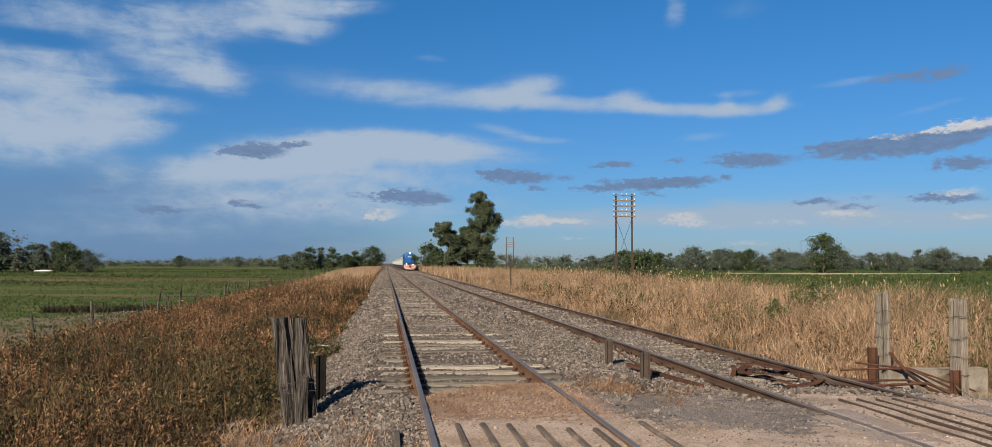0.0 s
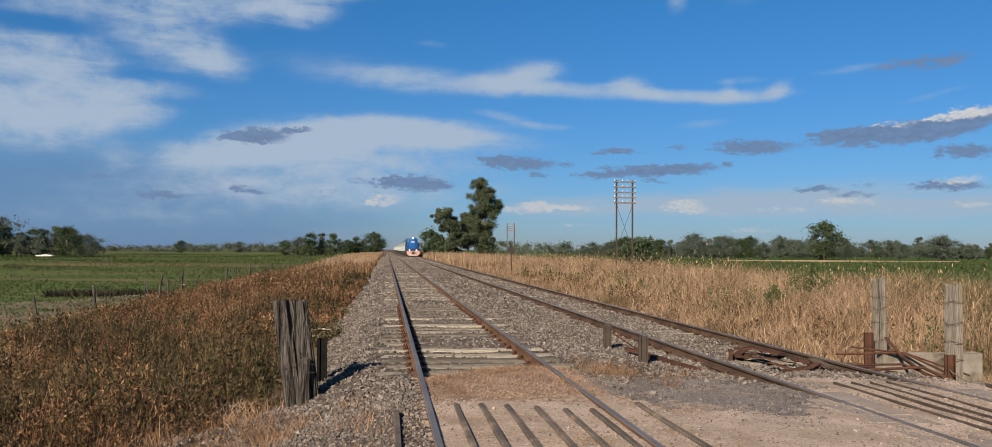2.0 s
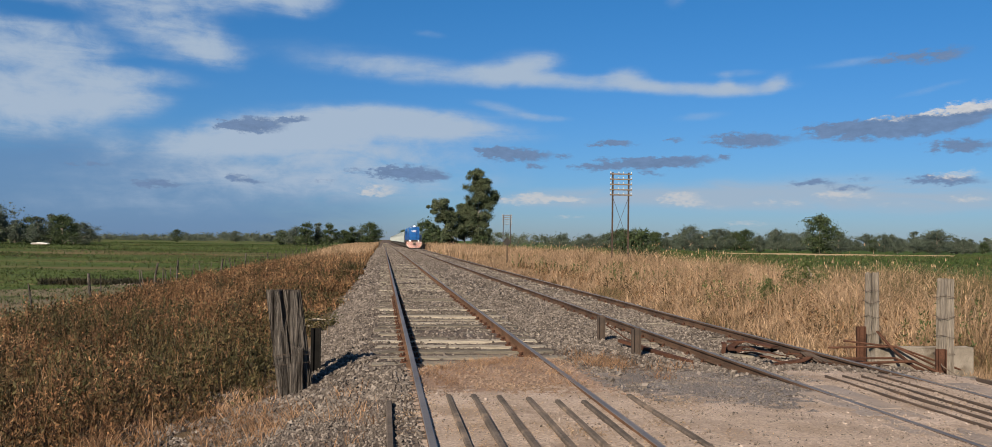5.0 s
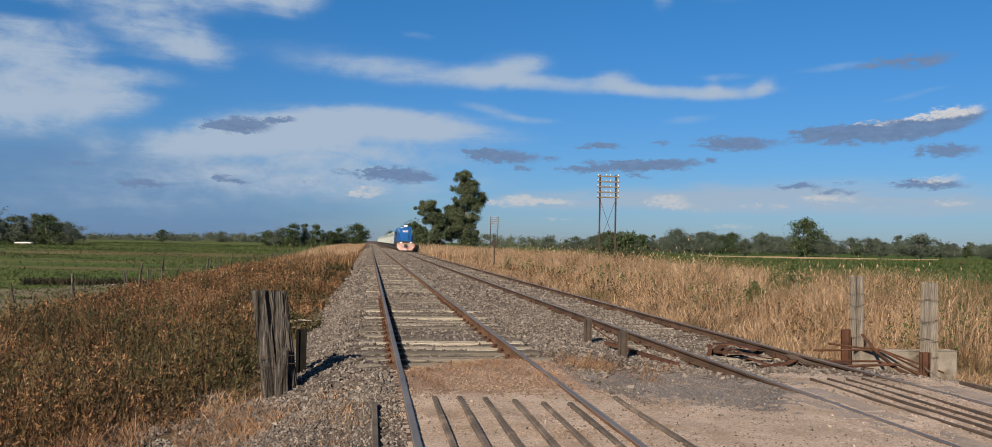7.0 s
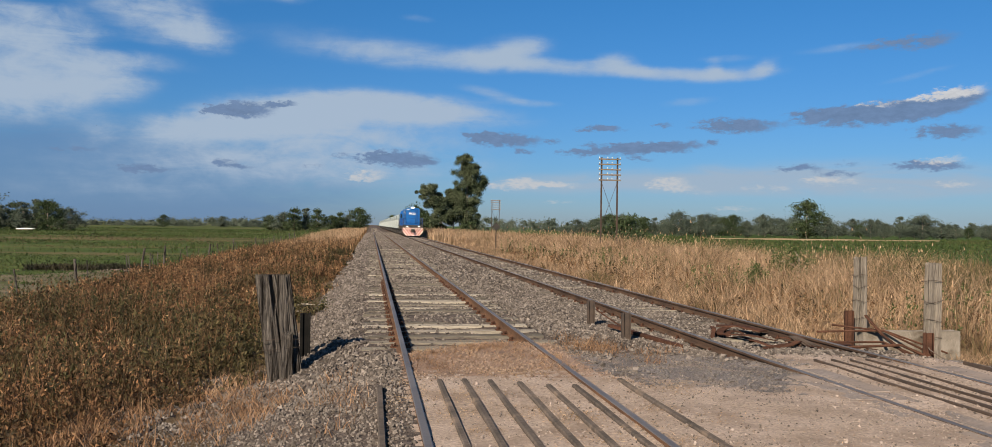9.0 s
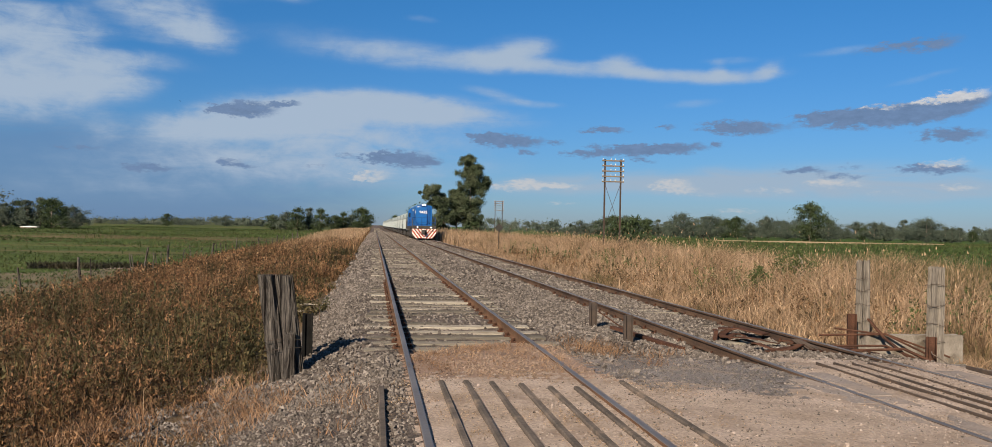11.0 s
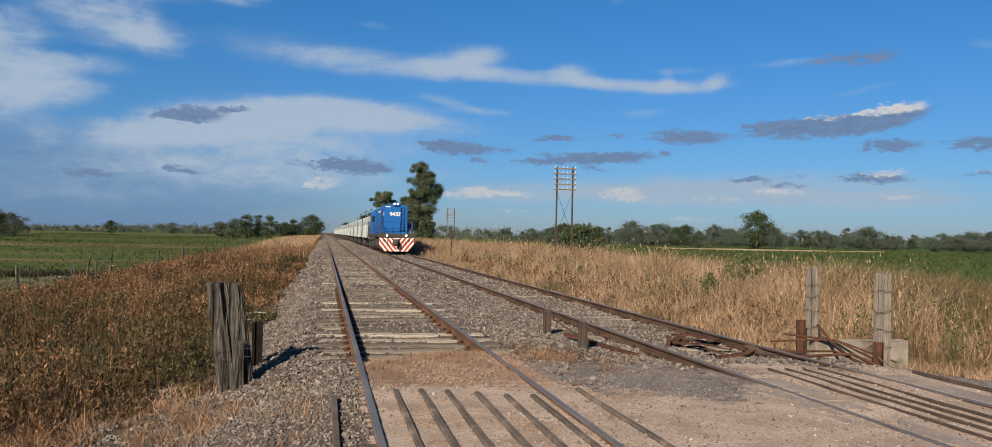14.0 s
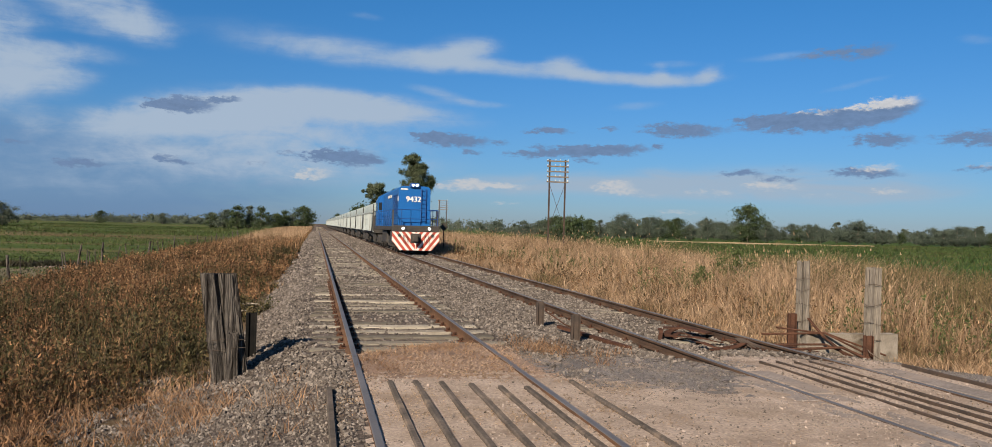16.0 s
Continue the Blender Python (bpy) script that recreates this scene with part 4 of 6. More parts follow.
# dead weeds round the timber post and in the crossing
cx = np.concatenate([rng.normal(-2.75, 0.3, 60), rng.uniform(-0.85, 1.0, 120), rng.normal(2.0, 0.5, 40), rng.uniform(-2.6, -1.3, 10)])
cy = np.concatenate([rng.normal(9.7, 0.7, 60), 8.9 + 2.5 * rng.uniform(0, 1, 120) ** 0.7, rng.normal(11.8, 0.5, 40), rng.uniform(6, 10, 10)])
x, y = tufts(cx, cy, 26, 0.09)
blade_field("dead_weeds", x, y, np.where(np.abs(x) < 1.2, 0.5, 1.0) * rng.uniform(0.06, 0.22, len(x)), rng.uniform(0.002, 0.006, len(x)), np.where(np.abs(x) < 1.2, 2.4, 1.4), M_RUSSET,
            "russet dead weeds and straw on bare dirt", "weeds", segs=2)


# tall dry grass on the other side
def grass_limit(y):
    return 6.75 + 0.3 * np.sin(y * 0.8) + 0.2 * np.sin(y * 2.3) + np.interp(y, [10, 13.5, 16], [2.8, 1.4, 0.0])


x, y = spread(9500, 6.3, 20.5, 9.6, 95, 1.45)
k = (x > grass_limit(y)) & ~((x > 6.4) & (x < 9.0) & (y < 13.6)) & (wave(x, y, 0.9, 0.4) + rng.normal(0, 0.8, len(x)) > -1.1)
k &= ~((x > 10.5 + 0.25 * (y - 10)) & (y < 26) & (rng.uniform(0, 1, len(x)) < 0.4))
x, y = tufts(x[k], y[k], 14, 0.11)
rise = 0.4 + 0.6 * step(x - grass_limit(y), 0.0, 1.8)
tall = rng.uniform(0.45, 1.4, len(x)) * np.interp(x, [9, 13], [1.0, 1.5]) * rise * (0.95 + 0.2 * wave(x, y, 0.5, 2.2) + 0.2 * wave(x, y, 1.7, 0.6))
blade_field("dry_grass", x, y, tall, rng.uniform(0.003, 0.008, len(x)) * np.interp(y, [10, 70], [1, 3.5]), rng.uniform(0.15, 1.5, len(x)), M_DRY,
            "tall straw-coloured dry grass along the railway", "grass", segs=2, droop=0.22)
# feathery tops and hay-like bent leaves
m = (rng.uniform(0, 1, len(x)) < 0.05) & (x < 10 + 0.2 * y)
seed_heads("grass_heads", x[m], y[m], height(x[m], y[m]) + tall[m] * 0.9, rng.uniform(0.04, 0.10, m.sum()) * np.interp(y[m], [10, 70], [0.7, 1.6]), M_DRY, "feathery heads of the dry grass")
cx, cy = spread(5200, 6.5, 13.5, 9.8, 60, 1.2)
k = (cx > grass_limit(cy) - 0.15) & (cx < grass_limit(cy) + 5.0) & ~((cx > 6.3) & (cx < 9.0) & (cy < 13.1) & (cy > 11.2))
x, y = tufts(cx[k], cy[k], 13, 0.16)
blade_field("bent_grass", x, y, rng.uniform(0.15, 0.8, len(x)), rng.uniform(0.003, 0.007, len(x)) * np.interp(y, [10, 60], [1, 3]), rng.uniform(0.6, 1.8, len(x)), M_DRY,
            "bent hay-like grass at the edge of the gravel", "grass", segs=3, droop=0.4)
cx = np.concatenate([rng.uniform(6.9, 9.6, 70), rng.uniform(8.6, 11.5, 90)])
cy = np.concatenate([rng.uniform(12.0, 12.7, 70), rng.uniform(10.2, 12.6, 90)])
x, y = tufts(cx, cy, 26, 0.10)
blade_field("bent_grass", x, y, rng.uniform(0.08, 0.42, len(x)), rng.uniform(0.003, 0.006, len(x)), rng.uniform(0.4, 1.6, len(x)), M_DRY,
            "bent hay-like grass at the edge of the gravel", "grass", segs=3, droop=0.35)
# straw scattered on the crossing
x, y = rng.uniform(-1.3, 8.5, 16000), rng.uniform(4.5, 12.2, 16000)
k = (zone(x, y) != 0) & (wave(x, y, 1.4, 1.9) + rng.normal(0, 0.6, len(x)) > 0.5)
x, y = x[k], y[k]
blade_field("straw", x, y, rng.uniform(0.004, 0.02, len(x)), rng.uniform(0.002, 0.004, len(x)), rng.uniform(3.0, 9.0, len(x)), M_DRY,
            "straw and dry stems scattered on the dirt", "straw", segs=2, base=height(x, y) + 0.004)
cx, cy = rng.uniform(-1.25, 1.9, 260), rng.uniform(4.5, 9.2, 260)
k = wave(cx, cy, 2.3, 0.6) + rng.normal(0, 0.4, len(cx)) > 0.1
x, y = tufts(cx[k], cy[k], 60, 0.12)
blade_field("straw", x, y, rng.uniform(0.003, 0.014, len(x)), rng.uniform(0.002, 0.0045, len(x)), rng.uniform(3.0, 8.0, len(x)), M_HAY,
            "straw and dry stems scattered on the dirt", "straw", segs=2, base=height(x, y) + 0.004)
x, y = spread(64000, 6.8, 20.5, 82, 420, 1.6)
blade_field("dry_grass", x, y, rng.uniform(0.8, 2.0, len(x)) * (0.85 + 0.2 * wave(x, y, 0.35, 1.0)), rng.uniform(0.014, 0.04, len(x)) * np.interp(y, [90, 250], [1, 2]), np.full(len(x), 0.4), M_DRY,
            "tall straw-coloured dry grass along the railway", "grass", segs=2)
# clumps of broad dry leaves, paler stalks standing out of them
cx, cy = spread(2600, 6.6, 20.5, 10.0, 70, 1.35)
k = (cx > grass_limit(cy) + 0.1) & ~((cx > 6.3) & (cx < 9.0) & (cy < 13.6)) & (wave(cx, cy, 0.8, 1.3) + rng.normal(0, 0.5, len(cx)) > -0.3)
cx, cy = cx[k], cy[k]
size = rng.uniform(0.35, 1.0, len(cx)) * (0.5 + 0.5 * step(cx - grass_limit(cy), 0.0, 1.6))
x, y = tufts(cx, cy, 26, 0.13)
blade_field("broad_grass", x, y, np.repeat(size, 26) * rng.uniform(0.5, 1.15, len(x)), rng.uniform(0.005, 0.013, len(x)) * np.interp(y, [10, 70], [1, 2.6]), rng.uniform(0.3, 1.3, len(x)), M_HAY,
            "clumps of broad dry drooping grass leaves", "grass", segs=3, droop=0.38)
x, y = cx + rng.normal(0, 0.2, len(cx)), cy + rng.normal(0, 0.2, len(cx))
tall = size * rng.uniform(1.0, 1.55, len(x))
blade_field("grass_stalks", x, y, tall, rng.uniform(0.003, 0.006, len(x)) * np.interp(y, [10, 70], [1, 2.6]), np.full(len(x), 0.22), M_HAY, "pale stalks above the dry grass", "grass", segs=2)
seed_heads("stalk_heads", x, y, height(x, y) + tall * 0.93, rng.uniform(0.025, 0.07, len(x)) * np.interp(y, [10, 70], [0.7, 1.4]), M_HAY, "feathery heads of the pale stalks")
cx, cy = spread(900, 6.9, 18, 10.5, 55, 1.3)
k = (cx > grass_limit(cy) + 0.5) & ~((cx > 6.3) & (cx < 9.0) & (cy < 13.6)) & (wave(cx, cy, 0.75, 4.1) + rng.normal(0, 0.35, len(cx)) > 0.75)
x, y = tufts(cx[k], cy[k], 6, 0.22)
weed_plants("green_weeds", x, y, rng.uniform(0.5, 1.25, len(x)), 16, 0.12, 0.055, M_BUSHLEAF, "green weeds growing up through the dry grass")
x, y = tufts(cx[~k], cy[~k], 4, 0.25)
k = (x > grass_limit(y)) & ~((x > 6.3) & (x < 9.0) & (y < 13.6))
weed_plants("russet_weeds", x[k], y[k], rng.uniform(0.3, 0.9, k.sum()), 14, 0.11, 0.05, M_WEED, "reddish brown weeds among the dry grass")
# olive weeds mixed in near the crossing
x, y = rng.uniform(9, 21, 5000), 10.5 + 26 * rng.uniform(0, 1, 5000) ** 1.3
k = (x > 10.8 + 0.25 * (y - 10) + rng.normal(0, 0.7, len(x)))
x, y = tufts(x[k], y[k], 9, 0.12)
tall = rng.uniform(0.6, 1.6, len(x)) * np.interp(x, [10, 14], [0.7, 1.0])
blade_field("olive_weeds", x, y, tall, rng.uniform(0.006, 0.014, len(x)), np.full(len(x), 0.35), M_OLIVE, "tall olive weeds among dry grass", "weeds", segs=2)
seed_heads("olive_weed_leaves", x, y, height(x, y) + tall * rng.uniform(0.3, 0.95, len(x)), rng.uniform(0.05, 0.12, len(x)), M_OLIVE, "leaves of the tall olive weeds")

# plants of the green fields
x, y = rng.uniform(-150, -12.0, 150000), 20 + 330 * rng.uniform(0, 1, 150000) ** 1.7
k = (x > -y * 0.8 - 4) & (wave(x * 0.4, y, 0.10, 0.3) + 0.6 * wave(x * 0.5, y, 0.33, 1.0) + rng.normal(0, 0.45, len(x)) > -0.25)
x, y = x[k], y[k]
lush = np.clip(0.6 + 0.5 * wave(x * 0.4, y, 0.07, 1.4), 0.25, 1.4)
blade_field("field_plants", x, y, rng.uniform(0.05, 0.20, len(x)) * lush * np.interp(y, [20, 120, 250], [1.0, 1.3, 2.6]), rng.uniform(0.012, 0.035, len(x)) * np.interp(y, [20, 60, 250], [1, 3, 10]), np.full(len(x), 1.0), M_GREENBLADE,
            "low green plants in the pasture", "field", segs=1)
x, y = rng.uniform(-46, -11.6, 40000), 17 + 50 * rng.uniform(0, 1, 40000) ** 1.2
blade_field("field_plants", x, y, rng.uniform(0.03, 0.14, len(x)), rng.uniform(0.012, 0.03, len(x)) * np.interp(y, [20, 60], [1, 2.4]), np.full(len(x), 1.2), M_GREENBLADE,
            "low green plants in the pasture", "field", segs=1)
x, y = rng.uniform(20.3, 260, 90000), 12 + 255 * rng.uniform(0, 1, 90000) ** 1.35
k = x < y * 1.25 + 8
x, y = x[k], y[k]
k = zone(x, y) == 5
x, y = x[k], y[k]
blade_field("crop_plants", x, y, rng.uniform(0.2, 0.5, len(x)), rng.uniform(0.02, 0.05, len(x)) * np.interp(y, [20, 60, 250], [1, 2, 8]), np.full(len(x), 0.8), M_GREENBLADE,
            "green crop rows beyond the dry grass", "field", segs=1)
x, y = rng.uniform(-130, -13, 16000), 48 + 190 * rng.uniform(0, 1, 16000) ** 1.2
k = (x > -y * 0.8) & (wave(x * 0.5, y, 0.12, 2.1) + 0.5 * wave(x, y, 0.5, 0.7) + rng.normal(0, 0.3, len(x)) > 0.45)
seed_heads("field_herbs", x[k], y[k], height(x[k], y[k]) + 0.12, rng.uniform(0.12, 0.34, k.sum()) * np.interp(y[k], [48, 200], [0.8, 1.5]), M_BUSHLEAF, "dark green herbs and thistles standing in the pasture")
# drier brown bands and bare stretches of the pasture
x, y = rng.uniform(-150, -11.8, 120000), 19 + 170 * rng.uniform(0, 1, 120000) ** 1.5
band = step(y, 78, 92) * (1 - step(y, 140, 175)) + 0.9 * (1 - step(y, 42, 52)) + 0.35 * wave(x * 0.3, y, 0.21, 0.8) + 0.3 * wave(x * 0.6, y, 0.7, 2.4)
k = (x > -y * 0.8 - 4) & (band + rng.normal(0, 0.2, len(x)) > 0.72)
x, y = x[k], y[k]
blade_field("dry_pasture", x, y, rng.uniform(0.03, 0.08, len(x)) * np.interp(y, [20, 120], [1, 1.5]), rng.uniform(0.012, 0.035, len(x)) * np.interp(y, [20, 60, 250], [1, 3, 10]), np.full(len(x), 1.3), M_STUBBLE,
            "dry brown stubble in bands across the pasture", "field", segs=1)
# an eroded dark bank in the pasture
x, y = rng.uniform(-18.5, -12.4, 1500), 46 + rng.normal(0, 0.35, 1500)
blade_field("bank_weeds", x, y, rng.uniform(0.15, 0.42, len(x)), rng.uniform(0.03, 0.07, len(x)), np.full(len(x), 0.8), M_BANK,
            "dark weeds along an eroded bank in the pasture", "weeds", segs=2)
x, y = rng.uniform(-15.0, -12.3, 260), 45.5 + rng.normal(0, 0.25, 260)
stones("bank_clods", x, y, rng.uniform(0.02, 0.06, len(x)), cubelet(), "pale clods of earth along the eroded bank", M_PEBBLE)


def leaf_cloud(centres, radii, per, leaf, squash=0.8):
    """Leaf cards scattered in the shells of clumps."""
    n = len(centres) * per
    d = rng.normal(size=(n, 3))
    d /= np.linalg.norm(d, axis=1)[:, None]
    c = np.repeat(centres, per, 0) + d * (np.repeat(radii, per) * np.minimum(np.abs(rng.normal(0, 0.6, n)), 1.05))[:, None] * np.array([1, 1, squash])
    R = turns(n)
    s = leaf * rng.uniform(0.6, 1.4, n)
    quad = np.array([(-0.5, 0, 0), (0, -0.28, 0.05), (0.5, 0, 0), (0, 0.28, 0.05)])
    V = c[:, None, :] + np.einsum("nij,kj->nki", R, quad) * s[:, None, None]
    T = np.array([(0, 1, 2), (0, 2, 3)])[None] + (np.arange(n) * 4)[:, None, None]
    return V.reshape(-1, 3), T.reshape(-1, 3)


def tree(name, tall, wide, seed, clumps, per, leaf, material, label, stem=0.25, top_heavy=0.0, lean=0.0, category="tree", group="", lobes=()):
    """A tree: forked tapered trunk with limbs to clumps of leaves."""
    r = np.random.default_rng(seed)
    root = empty(name, label=label, category=category, group=group)
    trunk = B()
    base_r = max(0.018 * tall, 0.06)
    fork = Vector((lean * tall * 0.3, 0, tall * stem))
    rod(trunk, (0, 0, -0.3), fork, base_r, 8, base_r * 0.75)
    cs, rs = [], []
    for i in range(clumps):
        h = stem * 0.8 + (1 - stem * 0.8) * r.uniform(0.05, 0.96)
        k = (h - stem * 0.8) / (1 - stem * 0.8)
        girth = math.sin(math.pi * min(1, 0.12 + 0.86 * k ** (1 - 0.5 * top_heavy))) ** 0.7
        a, d = r.uniform(0, 2 * math.pi), wide / 2 * girth * r.uniform(0.1, 1.0) * r.uniform(0.6, 1.1)
        c = Vector((math.cos(a) * d + lean * tall * h, math.sin(a) * d, tall * h))
        cs.append(c)
        rs.append(wide * r.uniform(0.08, 0.22) * (0.7 + 0.5 * girth))
    for lx, lz, lr in lobes:                      # an uneven crown in named masses
        for i in range(14):
            d = Vector(r.normal(0, 0.52, 3)) * lr
            cs.append(Vector((lx + d.x, d.y * 1.2, lz + d.z)))
            rs.append(lr * r.uniform(0.36, 0.7))
    clumps = len(cs)
    leader = fork
    for i, c in enumerate(sorted(cs, key=lambda p: p.z)):
        if i % max(1, clumps // 9) == 0:
            rod(trunk, leader, leader.lerp(c, 0.5) + Vector((0, 0, 0.06 * tall)), base_r * 0.5, 6, base_r * 0.3)
            rod(trunk, leader.lerp(c, 0.5) + Vector((0, 0, 0.06 * tall)), c, base_r * 0.3, 5, base_r * 0.1)
            leader = leader.lerp(Vector((lean * tall * 0.7, 0, min(c.z, tall * 0.85))), 0.45)
            rod(trunk, fork, leader, base_r * 0.62, 6, base_r * 0.4)
    part("trunk", trunk, M_BARK, root)
    V, T = leaf_cloud(np.array([c[:] for c in cs]), np.array(rs), per, leaf)
    crown = soup("crown", V, T, material)
    crown.parent = root
    return root


def place(ob, x, y, turn=0, size=1.0, sink=0.1):
    ob.matrix_basis = pose(x, y, float(height(x, y)) - sink, 0, 0, turn) @ Matrix.Scale(size, 4)
    return ob


def at(az_deg, dist):
    return -1.3 + dist * math.tan(radians(az_deg)), dist


# ---------------------------------------------------------------- trees
GUMS = "tall dark eucalyptus trees beside the track"
TALL = [(-0.6, 16.2, 1.5), (0.6, 15.4, 1.5), (-0.9, 13.6, 1.9), (1.2, 13.6, 1.8), (2.9, 11.6, 1.6), (-0.4, 11.0, 2.2), (1.6, 9.8, 1.9), (-1.0, 8.0, 2.0),
        (0.8, 7.2, 1.9), (-0.4, 4.8, 2.0), (1.2, 4.4, 1.6), (-1.6, 5.8, 1.6), (0.2, 2.8, 1.6)]
LOW_A = [(-2.6, 9.6, 1.5), (-4.4, 9.2, 1.0), (-1.0, 8.4, 1.5), (-2.8, 7.0, 1.4), (-0.6, 6.0, 1.6), (0.2, 4.0, 1.6), (-1.8, 3.4, 1.5)]
LOW_B = [(-0.4, 9.4, 1.2), (0.9, 8.6, 1.4), (-0.6, 7.2, 1.6), (0.8, 5.6, 1.6), (-0.6, 3.8, 1.6)]
place(tree("eucalyptus_tree", 17.0, 3.0, 11, 4, 620, 0.23, M_GUM, "tall dark eucalyptus with an uneven towering crown", 0.2, 0.2, 0.0, group=GUMS, lobes=TALL), *at(6.35, 180))
place(tree("eucalyptus_tree", 9.5, 3.0, 12, 4, 620, 0.23, M_GUM, "shorter eucalyptus with open leaning crown", 0.28, 0.3, -0.1, group=GUMS, lobes=LOW_A), *at(4.75, 178))
place(tree("eucalyptus_tree", 9.5, 3.0, 13, 4, 620, 0.23, M_GUM, "shorter eucalyptus with open crown", 0.25, 0.3, 0.02, group=GUMS, lobes=LOW_B), *at(5.45, 182))
place(tree("shrub_tree", 7.4, 8.5, 14, 24, 200, 0.5, M_LEAF, "dark low broad tree among dry grass", 0.05, 0.0, category="tree"), *at(2.9, 215))
place(tree("shrub_tree", 5.0, 7.0, 15, 20, 200, 0.5, M_LEAF, "dark low broad tree among dry grass", 0.05, 0.0, category="tree"), *at(3.7, 200))
place(tree("bush", 3.2, 4.5, 16, 14, 180, 0.35, M_LEAF, "green bush at the foot of the eucalyptus", 0.08, category="bush"), *at(6.6, 160))
place(tree("bush", 4.2, 6.0, 17, 22, 240, 0.3, M_LEAF, "dark green bush behind the telegraph pole", 0.06, category="bush"), *at(17.2, 95))
place(tree("bush", 1.3, 0.9, 18, 16, 260, 0.07, M_BUSHLEAF, "small green bush in the dry grass", 0.1, category="bush"), *at(15.9, 50), sink=0)
place(tree("bush", 1.75, 2.0, 19, 26, 260, 0.06, M_BUSHLEAF, "small green bush in the dry grass", 0.06, category="bush"), *at(28.0, 27), sink=0)
place(tree("bush", 1.4, 1.2, 20, 18, 260, 0.06, M_BUSHLEAF, "small green bush in the dry grass", 0.06, category="bush"), *at(25.4, 24), sink=0)
place(tree("bush", 0.5, 1.6, 22, 14, 160, 0.05, M_OLIVE, "low olive weed clump at the ballast edge", 0.06, category="bush"), -3.0, 19.5, sink=0)

KINDS = [tree("tree", 10.0, 9.5, 31, 60, 140, 0.36, M_LEAF, "round dark green broadleaf tree on the plain", 0.03, group="trees on the plain"),
         tree("tree", 10.0, 7.0, 32, 50, 140, 0.36, M_HAZEDLEAF, "slender tree on the plain, haze in its leaf colour", 0.06, 0.2, group="trees on the plain"),
         tree("tree", 10.0, 12.0, 33, 64, 140, 0.36, M_HAZEDLEAF, "broad tree on the plain, haze in its leaf colour", 0.03, group="trees on the plain"),
         tree("tree", 10.0, 8.5, 34, 50, 140, 0.36, M_LEAF, "uneven dark green tree on the plain", 0.05, 0.3, 0.05, group="trees on the plain")]
spare = list(KINDS)


def plant(kind, az_deg, dist, tall):
    broad = random.uniform(1.15, 1.6)
    x, y = at(az_deg, dist)
    if KINDS[kind] in spare:
        spare.remove(KINDS[kind])
        ob = place(KINDS[kind], x, y, random.uniform(0, 360), tall / 10)
        ob.scale = (tall / 10 * broad, tall / 10 * broad, tall / 10)
        return ob
    z = float(height(x, y)) - 0.1
    ob = copy_thing(KINDS[kind], pose(x, y, z, 0, 0, random.uniform(0, 360)))
    ob.scale = (tall / 10 * broad, tall / 10 * broad, tall / 10)
    return ob


random.seed(4)
plant(0, 28.4, 262, 12.6)
plant(0, -0.85, 300, 8.2)
for a, d, h, k in ((-2.0, 305, 6.8, 3), (-1.5, 310, 6.0, 2), (-2.6, 300, 5.6, 0), (-5.0, 300, 8.0, 3), (-4.3, 306, 8.4, 1), (-3.6, 300, 7.8, 3), (-5.7, 310, 6.8, 2),
                   (-6.6, 315, 5.6, 0), (-13.0, 420, 6.0, 0), (-9.5, 500, 6.4, 2), (1.3, 420, 7.0, 3), (1.9, 400, 6.0, 0), (-0.55, 345, 6.2, 3)):
    plant(k, a, d, h)
for a in np.arange(-30, -17.6, 0.62):
    plant(random.choice((0, 1, 3, 2)), a, random.uniform(225, 265), float(np.interp(a, [-25, -23, -21.6, -20.5, -19, -17.6], [11, 11, 7.5, 9.5, 7.5, 5.0])) * random.uniform(0.8, 1.12))
for a in np.arange(13.5, 44, 0.44):
    tall = float(np.interp(a, [13, 16, 19, 21, 24, 27, 30, 33, 35, 36.5, 38, 44], [5.0, 6.2, 7.2, 8.0, 7.8, 7.8, 7.6, 8.8, 8.2, 6.0, 7.5, 8.5]))
    far = random.uniform(265, 400)
    plant(random.choice((1, 2, 2, 2, 0)), a + random.uniform(-0.2, 0.2), far, (tall * random.uniform(0.6, 1.12) + 1.6) * (0.75 + 0.25 * far / 290) - 1.2)

# unbroken far woods along the horizon
n = 620
fx = np.concatenate([rng.uniform(-420, -8, n), rng.uniform(55, 900, 2 * n)])
fy = np.concatenate([rng.uniform(560, 660, n), rng.uniform(430, 620, 2 * n)])
fz = height(fx, fy) + rng.uniform(0.8, 6.6, 3 * n) * (0.7 + 0.45 * np.sin(fx * 0.03) * np.sin(fx * 0.011 + 1))
# the haze over these woods is only in their leaf colour
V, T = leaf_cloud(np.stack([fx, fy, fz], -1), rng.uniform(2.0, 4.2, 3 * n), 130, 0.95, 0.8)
tagged(soup("far_woods", V, T, M_HAZEDLEAF), "band of distant woods on the horizon, haze in its leaf colour", "woods", kind="stuff")

# a shed roof among the far trees
shed = empty("shed", label="low white-roofed shed among distant trees", category="shed")
bm = B()
prism(bm, [(-6, 1.6), (6, 1.6), (6.2, 1.9), (0, 2.5), (-6.2, 1.9)], -2.5, 2.5)
part("roof", bm, M_ROOF, shed)
bm = B()
box(bm, -5.8, 5.8, -2.3, 2.3, -0.4, 1.6)
part("wall", bm, M_CONCRETE, shed)
place(shed, *at(-20.6, 222), size=0.32)


